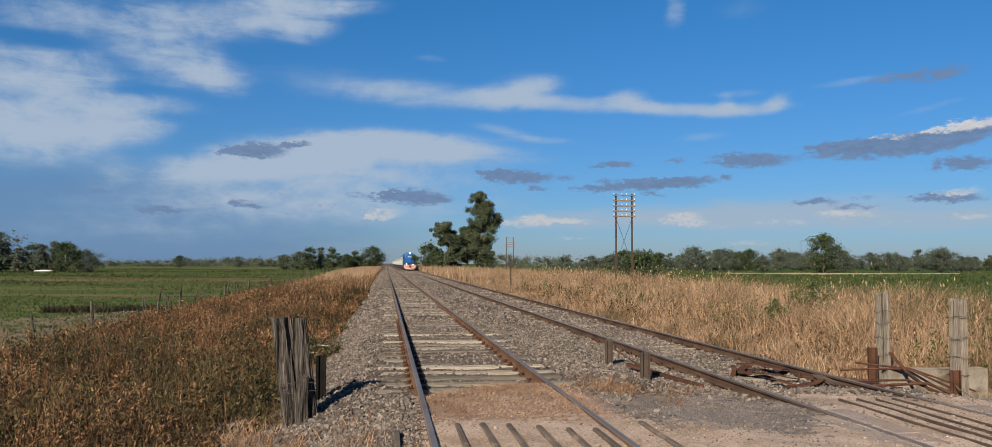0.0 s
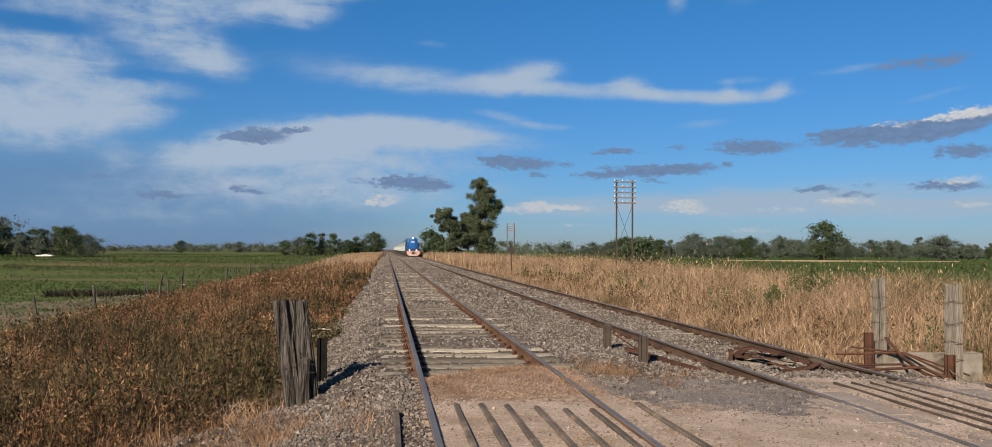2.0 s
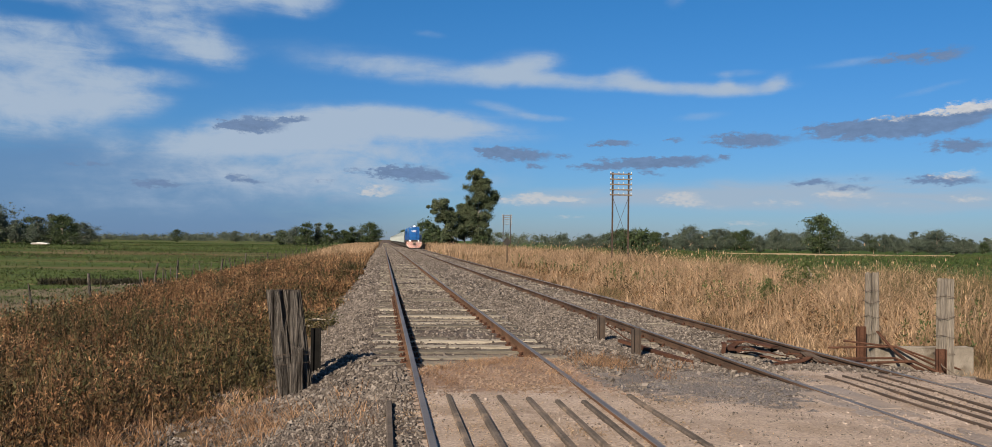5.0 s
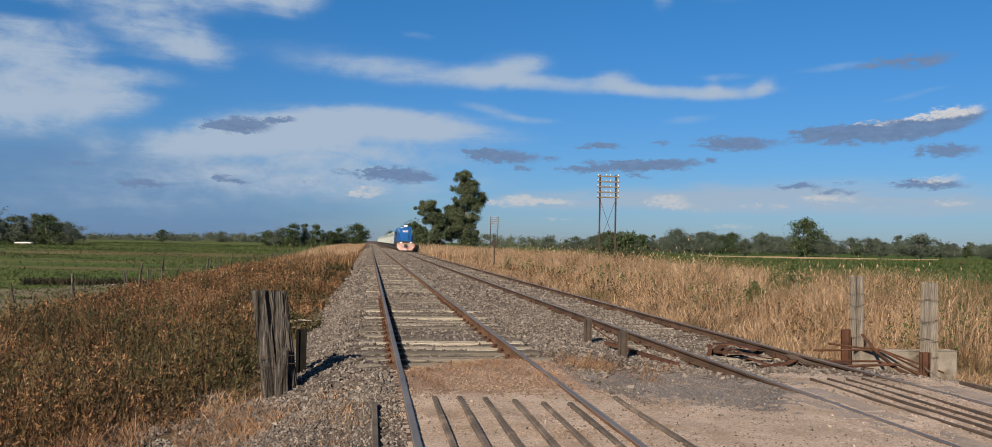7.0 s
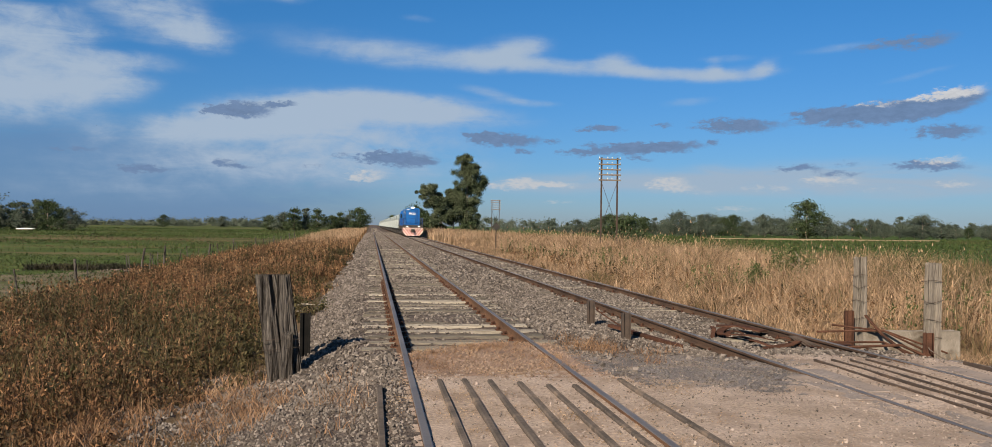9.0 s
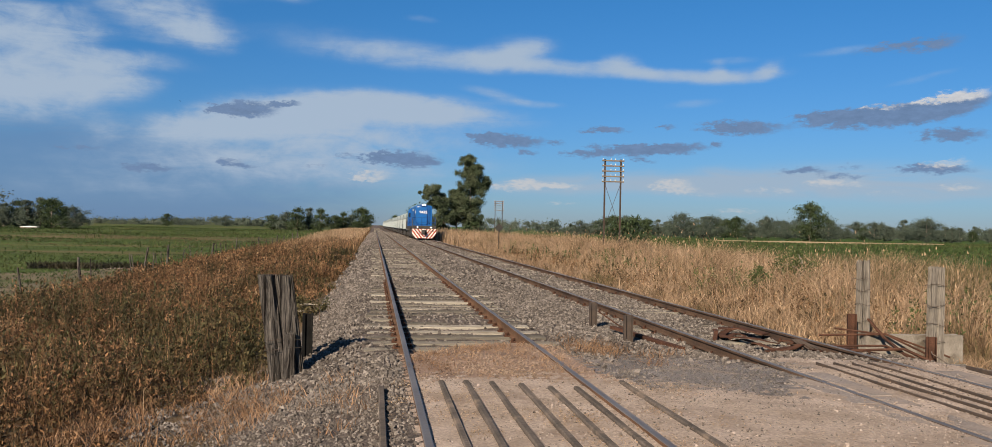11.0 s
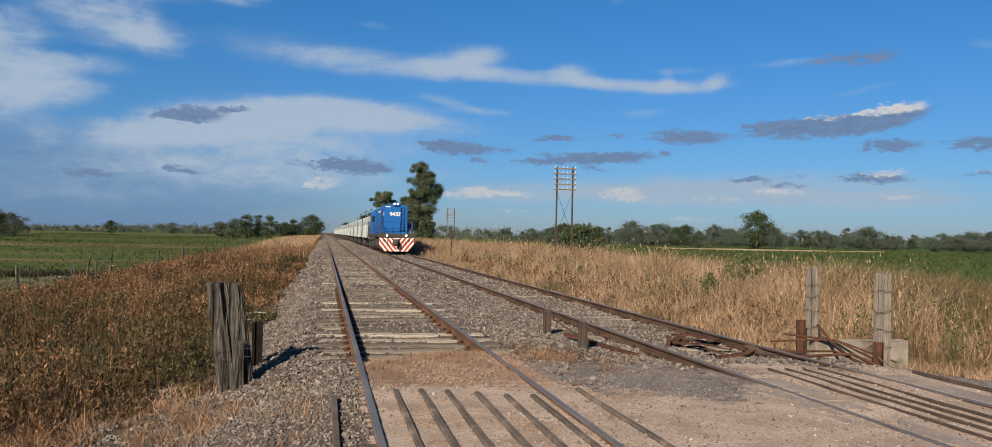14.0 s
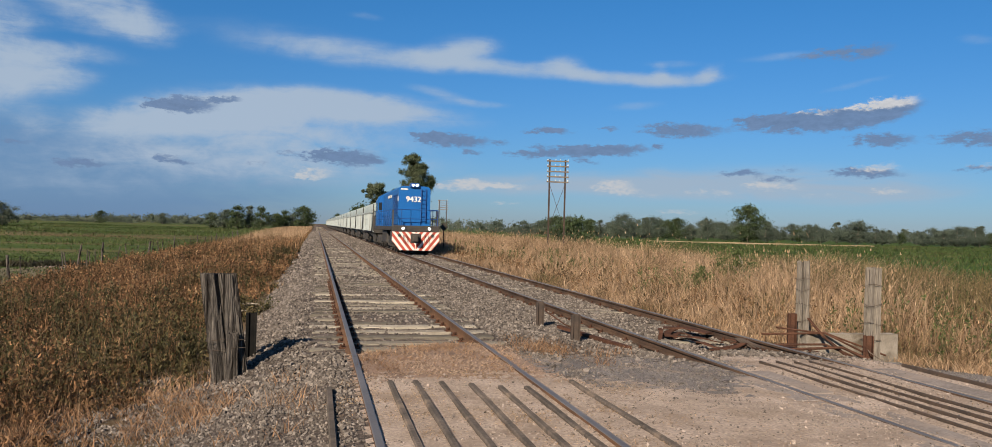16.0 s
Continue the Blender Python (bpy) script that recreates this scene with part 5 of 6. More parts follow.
# ---------------------------------------------------------------- field fence
fence = empty("fence", label="old leaning timber stake and wire field fence", category="fence")
random.seed(9)
y = 23.6
tops = []
i = 0
while y < 130:
    strong = i % 4 == 2
    x = -12.0 + random.uniform(-0.12, 0.12)
    z = float(height(x, y))
    h = random.uniform(0.85, 1.05) + (0.22 if strong else 0)
    w = random.uniform(0.055, 0.075) if strong else random.uniform(0.022, 0.035)
    lean = Vector((random.uniform(-0.2, 0.26), random.uniform(-0.15, 0.15), 1)) * h
    bm = B()
    rod(bm, (x, y, z - 0.2), (x + lean.x, y + lean.y, z + h), w * 1.1, 6, w * 0.85)
    part("post", bm, M_OLDWOOD, fence)
    tops.append((x + lean.x * 0.9, y + lean.y * 0.9, z, h))
    y += random.choice((0.9, 1.6, 2.4, 3.6)) * random.uniform(0.8, 1.2) * (1 + y / 160)
    i += 1
for k in (0.45, 0.68, 0.9):
    bm = B()
    for (xa, ya, za, ha), (xb, yb, zb, hb) in zip(tops, tops[1:]):
        rod(bm, (xa, ya, za + min(ha, 1.1) * k), (xb, yb, zb + min(hb, 1.1) * k), 0.004, 4)
    part("wire", bm, M_DARKRUST, fence)


# ---------------------------------------------------------------- telegraph poles and sign
def telegraph_pole(x, y, tall, gap):
    root = empty("telegraph_pole", label="twin steel telegraph pole with five insulated crossarms", category="telegraph pole", group="telegraph line")
    for s in (-1, 1):
        bm = B()
        box(bm, s * gap / 2 - 0.05, s * gap / 2 + 0.05, -0.05, 0.05, -0.5, tall, 0.01)
        part("pole", bm, M_POLE, root)
    for i in range(5):
        z = tall - 0.12 - i * 0.36
        bm = B()
        box(bm, -gap / 2 - 0.22, gap / 2 + 0.22, -0.11, -0.052, z - 0.045, z + 0.045, 0.008)
        arm = part("crossarm", bm, M_ARM, root)
        for px in (-gap / 2 - 0.16, -0.16, 0.16, gap / 2 + 0.16):
            bm = B()
            rod(bm, (px, -0.08, z + 0.04), (px, -0.08, z + 0.10), 0.015, 6)
            rod(bm, (px, -0.08, z + 0.08), (px, -0.08, z + 0.16), 0.036, 8, 0.024)
            part("insulator", bm, M_PORCELAIN, arm, "white porcelain insulator")
    for s in (-1, 1):
        bm = B()
        rod(bm, (s * gap / 2, 0, tall - 1.7), (-s * gap / 2, 0, tall - 4.8), 0.014, 5)
        part("brace", bm, M_POLE, root, "thin steel cross brace")
    root.matrix_basis = pose(x, y, float(height(x, y)))
    return root


telegraph_pole(*at(15.9, 57.0), 7.15, 1.13)
telegraph_pole(*at(8.3, 137.0), 6.7, 1.2)

sign = empty("diamond_sign", label="black diamond trackside sign on a thin steel post", category="sign")
bm = B()
box(bm, -0.035, 0.035, -0.035, 0.035, -0.4, 1.9, 0.005)
part("post", bm, M_POLE, sign)
bm = B()
prism(bm, [(0, 1.72), (0.30, 2.04), (0, 2.36), (-0.30, 2.04)], -0.07, -0.04)
part("plate", bm, M_SIGN, sign)
sign.matrix_basis = pose(*at(8.35, 62.0), -0.52)


# ---------------------------------------------------------------- posts at the crossing
def timber(name, w, d, h, seed, material, splits=9, lean=(0, 0), taper=0.95):
    """An old square timber: uneven faces with deep splits along the grain and a ragged top."""
    r = random.Random(seed)
    bm = B()
    per = 4 * splits
    levels = 9
    deep = [r.uniform(0.025, 0.075) * min(1, d / 0.2) if r.random() < 0.45 else r.uniform(0, 0.01) for _ in range(per)]
    rag = [r.uniform(-0.05, 0.02) for _ in range(per)]
    rings = []
    for j in range(levels):
        k = j / (levels - 1)
        ring = []
        for i in range(per):
            side, q = divmod(i, splits)
            f = q / splits * 2 - 1
            px, py = ((f, -1), (1, f), (-f, 1), (-1, -f))[side]
            cut = deep[i] * r.uniform(0.6, 1.2)
            sx = (w / 2) * (1 - (1 - taper) * k)
            sy = (d / 2) * (1 - (1 - taper) * k)
            x, y = px * sx, py * sy
            ln = math.hypot(x, y)
            x, y = x * (1 - cut / ln), y * (1 - cut / ln)
            z = -0.35 + (h + 0.35) * k + (rag[i] if j == levels - 1 else 0)
            ring.append(bm.verts.new((x + lean[0] * k * h + r.uniform(-0.004, 0.004), y + lean[1] * k * h + r.uniform(-0.004, 0.004), z)))
        rings.append(ring)
    for a, b in zip(rings, rings[1:]):
        for i in range(per):
            bm.faces.new((a[i], a[(i + 1) % per], b[(i + 1) % per], b[i]))
    mid = bm.verts.new((lean[0] * h, lean[1] * h, h - 0.03))
    for i in range(per):
        bm.faces.new((rings[-1][i], rings[-1][(i + 1) % per], mid))
    return part(name, bm, material)


def wire_loops(parent, w, d, heights, lean=(0, 0)):
    for z in heights:
        bm = B()
        pts = []
        for i in range(17):
            a = 2 * math.pi * i / 16
            c, s = math.cos(a), math.sin(a)
            k = 1 / max(abs(c), abs(s))
            pts.append((c * k * (w / 2 + 0.008) + lean[0] * z, s * k * (d / 2 + 0.008) + lean[1] * z, z + 0.02 * math.sin(a * 2 + z * 9)))
        for p, q in zip(pts, pts[1:]):
            rod(bm, p, q, 0.004, 5)
        part("wire", bm, M_DARKRUST, parent, "rusty wire wound round the post")


def rail_stub(x, y, h, turn, material=None, label="upright stub of old rusty rail"):
    bm = B()
    s = [(-0.065, 0), (0.065, 0), (0.065, 0.012), (0.012, 0.025), (0.009, 0.095), (0.034, 0.106), (0.034, 0.14), (-0.034, 0.14), (-0.034, 0.106), (-0.009, 0.095), (-0.012, 0.025), (-0.065, 0.012)]
    lo = [bm.verts.new((a, b - 0.07, -0.3)) for a, b in s]
    hi = [bm.verts.new((a, b - 0.07, h + random.uniform(-0.012, 0.012))) for a, b in s]
    bm.faces.new(lo)
    bm.faces.new(hi[::-1])
    for i in range(len(s)):
        bm.faces.new((lo[i], lo[(i + 1) % len(s)], hi[(i + 1) % len(s)], hi[i]))
    ob = tagged(part("rail_stub", bm, material or M_RUST), label, "post", "rail stubs")
    ob.matrix_basis = pose(x, y, float(height(x, y)), 0, 0, turn)
    return ob


random.seed(2)
def weathered_post(w, d, h, seed, lean):
    """A thick old post: faces cut by long cracks of uneven depth, rotten edges and a broken top."""
    bm = B()
    across, levels = 26, 30
    per = 4 * across
    off = seed * 7.3
    rings = []
    for j in range(levels):
        k = j / (levels - 1)
        z = -0.35 + (h + 0.35) * k
        ring = []
        for i in range(per):
            side, q = divmod(i, across)
            f = q / across * 2 - 1
            px, py = ((f, -1), (1, f), (-f, 1), (-1, -f))[side]
            corner = (abs(px) * abs(py)) ** 8
            x, y = px * w / 2, py * d / 2
            u = i / per * 2 * math.pi
            cx, cy = math.cos(u), math.sin(u)
            drift = 0.35 * noise.noise((cx * 2, cy * 2, z * 1.3 + off))
            long = noise.noise((cx * 9 + drift, cy * 9 + drift, z * 0.7 + off))
            fine = noise.noise((cx * 24 + drift, cy * 24, z * 1.6 + off))
            cut = 0.11 * max(0.0, 0.17 - abs(long)) / 0.17 * (0.5 + 0.5 * noise.noise((cx * 3, cy * 3, z * 2 + off))) + 0.010 * abs(fine) + 0.035 * corner
            cut *= 0.6 + 0.8 * k
            ln = math.hypot(x, y)
            x, y = x * (1 - cut / ln), y * (1 - cut / ln)
            if j == levels - 1:
                z += -0.05 * abs(long) * 2 - 0.03 * abs(fine)
            ring.append(bm.verts.new((x + lean[0] * z, y + lean[1] * z, z)))
        rings.append(ring)
    for a, b in zip(rings, rings[1:]):
        for i in range(per):
            bm.faces.new((a[i], a[(i + 1) % per], b[(i + 1) % per], b[i]))
    mid = bm.verts.new((lean[0] * h, lean[1] * h, h - 0.05))
    for i in range(per):
        bm.faces.new((rings[-1][i], rings[-1][(i + 1) % per], mid))
    return part("timber_post", bm, M_OLDWOOD)


LEAN = -0.135
post = tagged(weathered_post(0.45, 0.25, 1.36, 1, (LEAN, 0.0)), "thick dark split timber post at the ballast edge", "post")
post.matrix_basis = pose(-2.38, 11.4, float(height(-2.38, 11.4)) + 0.02, 0, 0, 4)
slab = timber("splice", 0.16, 0.07, 0.60, 5, M_OLDWOOD, 5)
slab.parent, slab.matrix_basis = post, pose(0.02, -0.155, -0.02)
tagged(slab, "short timber offcut wired to the post")
wire_loops(post, 0.45, 0.34, (0.36, 0.47), (LEAN, 0))
rail_stub(-2.22, 12.6, 0.62, 100, M_NEARBLACK, "dark upright rail stub behind the timber post")
rail_stub(2.82, 15.6, 0.46, 85, M_DARKRUST)
rail_stub(2.74, 13.1, 0.42, 85, M_DARKRUST)
rail_stub(6.95, 13.75, 0.62, 75, None, "short rusty rail stub beside the pale post")
rail_stub(6.69, 11.25, 0.56, 60, None, "thick rusty rail stub in front of the pale post")
pale1 = tagged(timber("fence_post", 0.19, 0.17, 1.57, 21, M_PALEWOOD, 7, (-0.01, 0), 0.9), "pale grey weathered timber post wound with wire", "post", "pale timber posts")
pale1.matrix_basis = pose(7.25, 13.9, float(height(7.25, 13.9)), 0, 0, 8)
pale2 = tagged(timber("fence_post", 0.22, 0.18, 1.56, 23, M_PALEWOOD, 7, (0.01, 0), 0.92), "pale grey weathered timber post wound with wire", "post", "pale timber posts")
pale2.matrix_basis = pose(6.98, 11.6, float(height(6.98, 11.6)), 0, 0, -6)
wire_loops(pale1, 0.18, 0.17, (0.5, 0.8, 1.05, 1.25), (-0.01, 0))
wire_loops(pale2, 0.21, 0.18, (0.45, 0.72, 1.0, 1.3), (0.01, 0))

# low concrete wall behind the posts
bm = B()
box(bm, 6.22, 7.86, 12.12, 12.30, -0.8, 0.0, 0.012)
bmesh.ops.subdivide_edges(bm, edges=bm.edges[:], cuts=3, use_grid_fill=True)
for v in bm.verts:
    v.co += Vector((random.uniform(-1, 1), random.uniform(-1, 1), random.uniform(-1, 1))) * 0.008
tagged(part("low_wall", bm, M_CONCRETE), "low weathered concrete wall among dry grass", "wall")
bm = B()
bmesh.ops.create_icosphere(bm, subdivisions=2, radius=0.2)
for v in bm.verts:
    v.co = Vector((v.co.x * 1.3, v.co.y, v.co.z * 0.4)) * (1 + 0.2 * noise.noise(v.co * 9))
rock = tagged(part("rock", bm, M_CONCRETE), "pale rubble block at the foot of the wall", "rock")
rock.matrix_basis = pose(7.5, 11.8, float(height(7.5, 11.8)) + 0.01)


# rusty scrap
def bar(points, r, material=None, label="bent rusty iron bar in a scrap heap", flat=0.0):
    """One bar or strip swept along its points."""
    bm = B()
    pts = [Vector(p) for p in points]
    rings = []
    for i, p in enumerate(pts):
        d = (pts[min(i + 1, len(pts) - 1)] - pts[max(i - 1, 0)]).normalized()
        side = d.cross(Vector((0, 0, 1))).normalized()
        up = side.cross(d)
        if flat:
            corners = [(-flat / 2, -r / 2), (flat / 2, -r / 2), (flat / 2, r / 2), (-flat / 2, r / 2)]
        else:
            corners = [(r * math.cos(k * math.pi / 3), r * math.sin(k * math.pi / 3)) for k in range(6)]
        rings.append([bm.verts.new(p + side * a + up * b) for a, b in corners])
    n = len(rings[0])
    for a, b in zip(rings, rings[1:]):
        for i in range(n):
            bm.faces.new((a[i], a[(i + 1) % n], b[(i + 1) % n], b[i]))
    bm.faces.new(rings[0])
    bm.faces.new(rings[-1][::-1])
    return tagged(part("iron_bar", bm, material or M_RUST), label, "scrap iron", "rusty scrap")


def low(x, y, up=0.02):
    return (x, y, float(height(x, y)) + up)


bar([low(5.62, 12.13, 0.10), low(6.24, 11.65, 0.16), low(7.01, 11.36, 0.06)], 0.018)
bar([low(5.72, 12.61, 0.22), low(6.43, 11.94, 0.36), low(7.10, 11.56, 0.16)], 0.018)
bar([low(5.86, 12.41, 0.34), low(6.53, 12.03, 0.42), low(7.29, 11.65, 0.22)], 0.016)
bar([low(5.67, 11.94, 0.04), low(6.34, 11.36, 0.14), low(6.53, 10.89, 0.02)], 0.022)
bar([low(6.28, 12.18, 0.55), low(6.39, 11.94, 0.3), low(6.34, 11.27, 0.03)], 0.02, label="rusty angle iron leaning in the scrap heap", flat=0.045)
bar([low(6.62, 10.70, 0.05), low(6.65, 11.16, 0.30), low(6.88, 11.62, 0.45)], 0.008, M_ARM, "dry stick leaning against the wall")
bar([low(5.38, 12.18, 0.02), low(5.96, 12.13, 0.05), low(6.43, 11.99, 0.04)], 0.03, label="flat rusty plate lying in the scrap heap", flat=0.32)


def curl(cx, cy, ra, rb, a0, a1, up, flat, label):
    """A strip of rusty plate bent into an arc."""
    pts = []
    for i in range(13):
        a = radians(a0 + (a1 - a0) * i / 12)
        pts.append(low(cx + ra * math.cos(a), cy + rb * math.sin(a), up + 0.04 * math.sin(i * 0.9)))
    return bar(pts, 0.018, label=label, flat=flat)


curl(5.0, 13.55, 0.42, 0.62, 40, 300, 0.10, 0.13, "curled rusty plate lying between the rails")
curl(4.95, 13.5, 0.28, 0.45, 60, 280, 0.05, 0.10, "curled rusty plate lying between the rails")
curl(4.85, 12.25, 0.36, 0.30, 150, 390, 0.07, 0.09, "curled rusty strip lying between the rails")
curl(5.15, 12.5, 0.22, 0.28, 200, 420, 0.12, 0.07, "curled rusty strip lying between the rails")
bar([low(4.75, 14.3, 0.12), low(5.1, 14.15, 0.14), low(5.36, 13.7, 0.10)], 0.02, label="long rusty plate lying between the rails", flat=0.22)
bar([low(4.4, 13.6, 0.02), low(4.55, 13.9, 0.12), low(4.62, 14.15, 0.12)], 0.025, label="bent rusty strip lying between the rails", flat=0.07)
bar([low(4.5, 11.9, 0.04), low(4.8, 12.0, 0.05), low(5.1, 12.2, 0.07)], 0.02, label="bent rusty strip lying between the rails", flat=0.08)
for k in range(5):
    bar([low(5.05 + 0.03 * k, 12.2, 0.18), low(5.14 + 0.06 * k, 12.0 - 0.03 * k, 0.04)], 0.012, M_DARKRUST, "frayed end of a rusty cable between the rails")
bar([low(2.85, 14.4, 0.10), low(3.15, 13.4, 0.06), low(3.35, 12.3, 0.03)], 0.05, label="length of rusty rail lying in the gravel", flat=0.09)
bar([low(2.9, 15.5, 0.30), low(3.1, 14.9, 0.12), low(3.2, 14.3, 0.04)], 0.012, label="thin rusty rod leaning on a stub")


# ---------------------------------------------------------------- train
SPEED, START, FRONT = 10.09, 213.6, 52.3


def clip_poly(poly, n, d):
    """Keeps the part of a convex polygon where n.p >= d."""
    out = []
    for a, b in zip(poly, poly[1:] + poly[:1]):
        da, db = n[0] * a[0] + n[1] * a[1] - d, n[0] * b[0] + n[1] * b[1] - d
        if da >= 0:
            out.append(a)
        if da * db < 0:
            k = da / (da - db)
            out.append((a[0] + (b[0] - a[0]) * k, a[1] + (b[1] - a[1]) * k))
    return out


def wheelset(r, gauge=1.676):
    bm = B()
    rod(bm, (-gauge / 2 - 0.1, 0, 0), (gauge / 2 + 0.1, 0, 0), 0.08, 10)
    for s in (-1, 1):
        rod(bm, (s * (gauge / 2 + 0.005), 0, 0), (s * (gauge / 2 + 0.13), 0, 0), r, 24)
        rod(bm, (s * (gauge / 2 - 0.03), 0, 0), (s * (gauge / 2 + 0.005), 0, 0), r + 0.03, 24)
        for k in range(4):
            a = math.pi * k / 2
            rod(bm, (s * (gauge / 2 + 0.13), math.cos(a) * r * 0.6, math.sin(a) * r * 0.6), (s * (gauge / 2 + 0.16), math.cos(a) * r * 0.6, math.sin(a) * r * 0.6), 0.06, 8)
    return bm


def bogie(parent, y, axles, pitch, r, half=1.12):
    bm = B()
    span = pitch * (axles - 1) / 2
    for s in (-1, 1):
        box(bm, s * half - 0.07, s * half + 0.07, y - span - 0.45, y + span + 0.45, 0.50, 0.78, 0.03)
        for i in range(axles):
            ya = y - span + i * pitch
            box(bm, s * half - 0.12, s * half + 0.12, ya - 0.19, ya + 0.19, r - 0.2, r + 0.22, 0.03)
            for k in (-0.32, 0.32):
                rod(bm, (s * half, ya + k, 0.5), (s * half, ya + k, 0.92), 0.09, 8)
    box(bm, -half, half, y - 0.25, y + 0.25, 0.55, 0.95, 0.03)
    part("bogie", bm, M_BLACK, parent, "black cast steel bogie")
    out = []
    for i in range(axles):
        w = part("wheelset", wheelset(r), M_BLACK, parent)
        w.matrix_basis = pose(0, y - span + i * pitch, r)
        out.append(w)
    return out


def text_part(string, size, depth, material, parent, m, name="number"):
    cu = bpy.data.curves.new(name, "FONT")
    cu.body, cu.size, cu.extrude, cu.align_x, cu.align_y = string, size, depth, "CENTER", "CENTER"
    tmp = bpy.data.objects.new(name, cu)
    me = bpy.data.meshes.new_from_object(tmp)
    bpy.data.objects.remove(tmp)
    me.materials.append(material)
    ob = new(name, me)
    ob.parent, ob.matrix_basis = parent, m
    return ob


def locomotive():
    root = empty("locomotive", label="blue diesel locomotive with red and white striped pilot, lights on", category="locomotive")
    bm = B()
    box(bm, -1.42, 1.42, 0.28, 17.5, 1.34, 1.62, 0.03)
    box(bm, -0.5, 0.5, 0.3, 17.4, 0.95, 1.34)
    part("underframe", bm, M_BLACK, root, "grimy black underframe and walkway")
    bm = B()
    box(bm, -1.46, 1.46, 0.02, 0.40, 1.30, 1.68, 0.03)
    part("front_beam", bm, M_BLACK, root, "black front buffer beam")
    # striped pilot, chevrons meeting at the coupler
    outline = [(-1.46, 1.30), (-1.46, 0.72), (-0.98, 0.16), (0.98, 0.16), (1.46, 0.72), (1.46, 1.30)]
    bm = B()
    prism(bm, outline, 0.06, 0.14)
    pilot = part("pilot", bm, M_WHITEPAINT, root, "white pilot plate with red diagonal stripes")
    for s in (-1, 1):
        n = Vector((s * 0.78, -0.62)).normalized()
        half = clip_poly(outline, (s, 0), 0.02)
        for i in range(12):
            d0 = -0.90 + i * 0.31
            p = clip_poly(clip_poly(half, n, d0), -n, -(d0 + 0.165))
            if len(p) > 2:
                bm = B()
                prism(bm, p, 0.050, 0.058)
                part("stripe", bm, M_REDPAINT, pilot, "red diagonal stripe")
    for s in (-1, 1):
        bm = B()
        box(bm, s * 1.44 - 0.03, s * 1.44 + 0.03, 0.14, 1.3, 0.75, 1.3, 0.01)
        part("side_step", bm, M_BLACK, root)
        bm = B()
        for k in range(3):
            box(bm, s * 1.25 - 0.2, s * 1.25 + 0.2, 0.45, 1.0, 0.42 + k * 0.38, 0.45 + k * 0.38)
        part("step_treads", bm, M_BLACK, root)
    bm = B()
    box(bm, -0.17, 0.17, -0.42, 0.1, 0.74, 1.06, 0.05)
    box(bm, -0.24, 0.1, -0.55, -0.3, 0.70, 1.10, 0.06)
    box(bm, -0.32, 0.32, 0.0, 0.12, 0.62, 1.2, 0.03)
    part("coupler", bm, M_BLACK, root, "black knuckle coupler")
    for x0 in (-0.75, -0.55, 0.55, 0.75):
        bm = B()
        pts = [(x0, 0.03, 1.1), (x0, -0.1, 0.95), (x0 * 0.97, -0.1, 0.62)]
        for p, q in zip(pts, pts[1:]):
            rod(bm, p, q, 0.022, 6)
        part("air_hose", bm, M_BLACK, root)
    for x0 in (-1.02, 1.02):
        bm = B()
        rod(bm, (x0, 0.05, 1.08), (x0, -0.03, 1.08), 0.10, 12)
        part("marker", bm, M_BLACK, root)
    # hood
    hood = [(-1.0, 1.62), (1.0, 1.62), (1.0, 3.96), (0.93, 4.09), (0.76, 4.16), (-0.76, 4.16), (-0.93, 4.09), (-1.0, 3.96)]
    bm = B()
    prism(bm, hood, 1.25, 13.6)
    h = part("long_hood", bm, M_BLUE, root, "bright blue long hood")
    for y0, y1 in ((1.7, 3.6), (3.9, 4.9)):
        for s in (-1, 1):
            bm = B()
            for k in range(9):
                z = 2.45 + k * 0.14
                box(bm, s * 1.0, s * 1.035, y0, y1, z, z + 0.075)
            part("louvre", bm, M_DARKBLUE, h, "dark blue radiator louvres")
    for i in range(9):
        y0 = 5.15 + i * 0.92
        for s in (-1, 1):
            bm = B()
            box(bm, s * 0.99, s * 1.022, y0, y0 + 0.84, 1.85, 3.5, 0.008)
            box(bm, s * 1.0, s * 1.05, y0 + 0.7, y0 + 0.74, 2.5, 2.75)
            part("hood_door", bm, M_BLUE, h)
    for i in range(3):
        bm = B()
        rod(bm, (0, 2.4 + i * 1.5, 4.14), (0, 2.4 + i * 1.5, 4.26), 0.55, 20)
        part("roof_fan", bm, M_BLACK, h, "round dark radiator fan")
    bm = B()
    box(bm, -0.35, 0.35, 8.3, 9.3, 4.14, 4.36, 0.05)
    part("exhaust", bm, M_BLACK, h)
    for s in (-1, 1):
        bm = B()
        box(bm, s * 1.005, s * 1.03, 6.2, 9.0, 3.56, 3.74)
        part("lettering_bar", bm, M_WHITEPAINT, h, "white band of small lettering")
    bm = B()
    box(bm, -0.88, -0.42, 1.235, 1.255, 3.93, 4.0)
    part("lettering_bar", bm, M_WHITEPAINT, h, "white band of small lettering")
    bm = B()
    box(bm, -1.025, -1.0, 1.42, 1.66, 3.2, 3.5)
    part("data_panel", bm, M_WHITEPAINT, h, "small white data panel")
    text_part("9432", 0.48, 0.008, M_WHITEPAINT, h, pose(-0.07, 1.236, 3.32, 90, 0, 0))
    text_part("9432", 0.48, 0.008, M_WHITEPAINT, h, pose(-0.045, 1.232, 3.325, 90, 0, 0), "number_outline")
    # top headlamps
    bm = B()
    box(bm, -0.30, 0.30, 1.10, 1.7, 4.06, 4.36, 0.05)
    lamp = part("headlamp_box", bm, M_DARKBLUE, root, "dark blue twin headlamp housing")
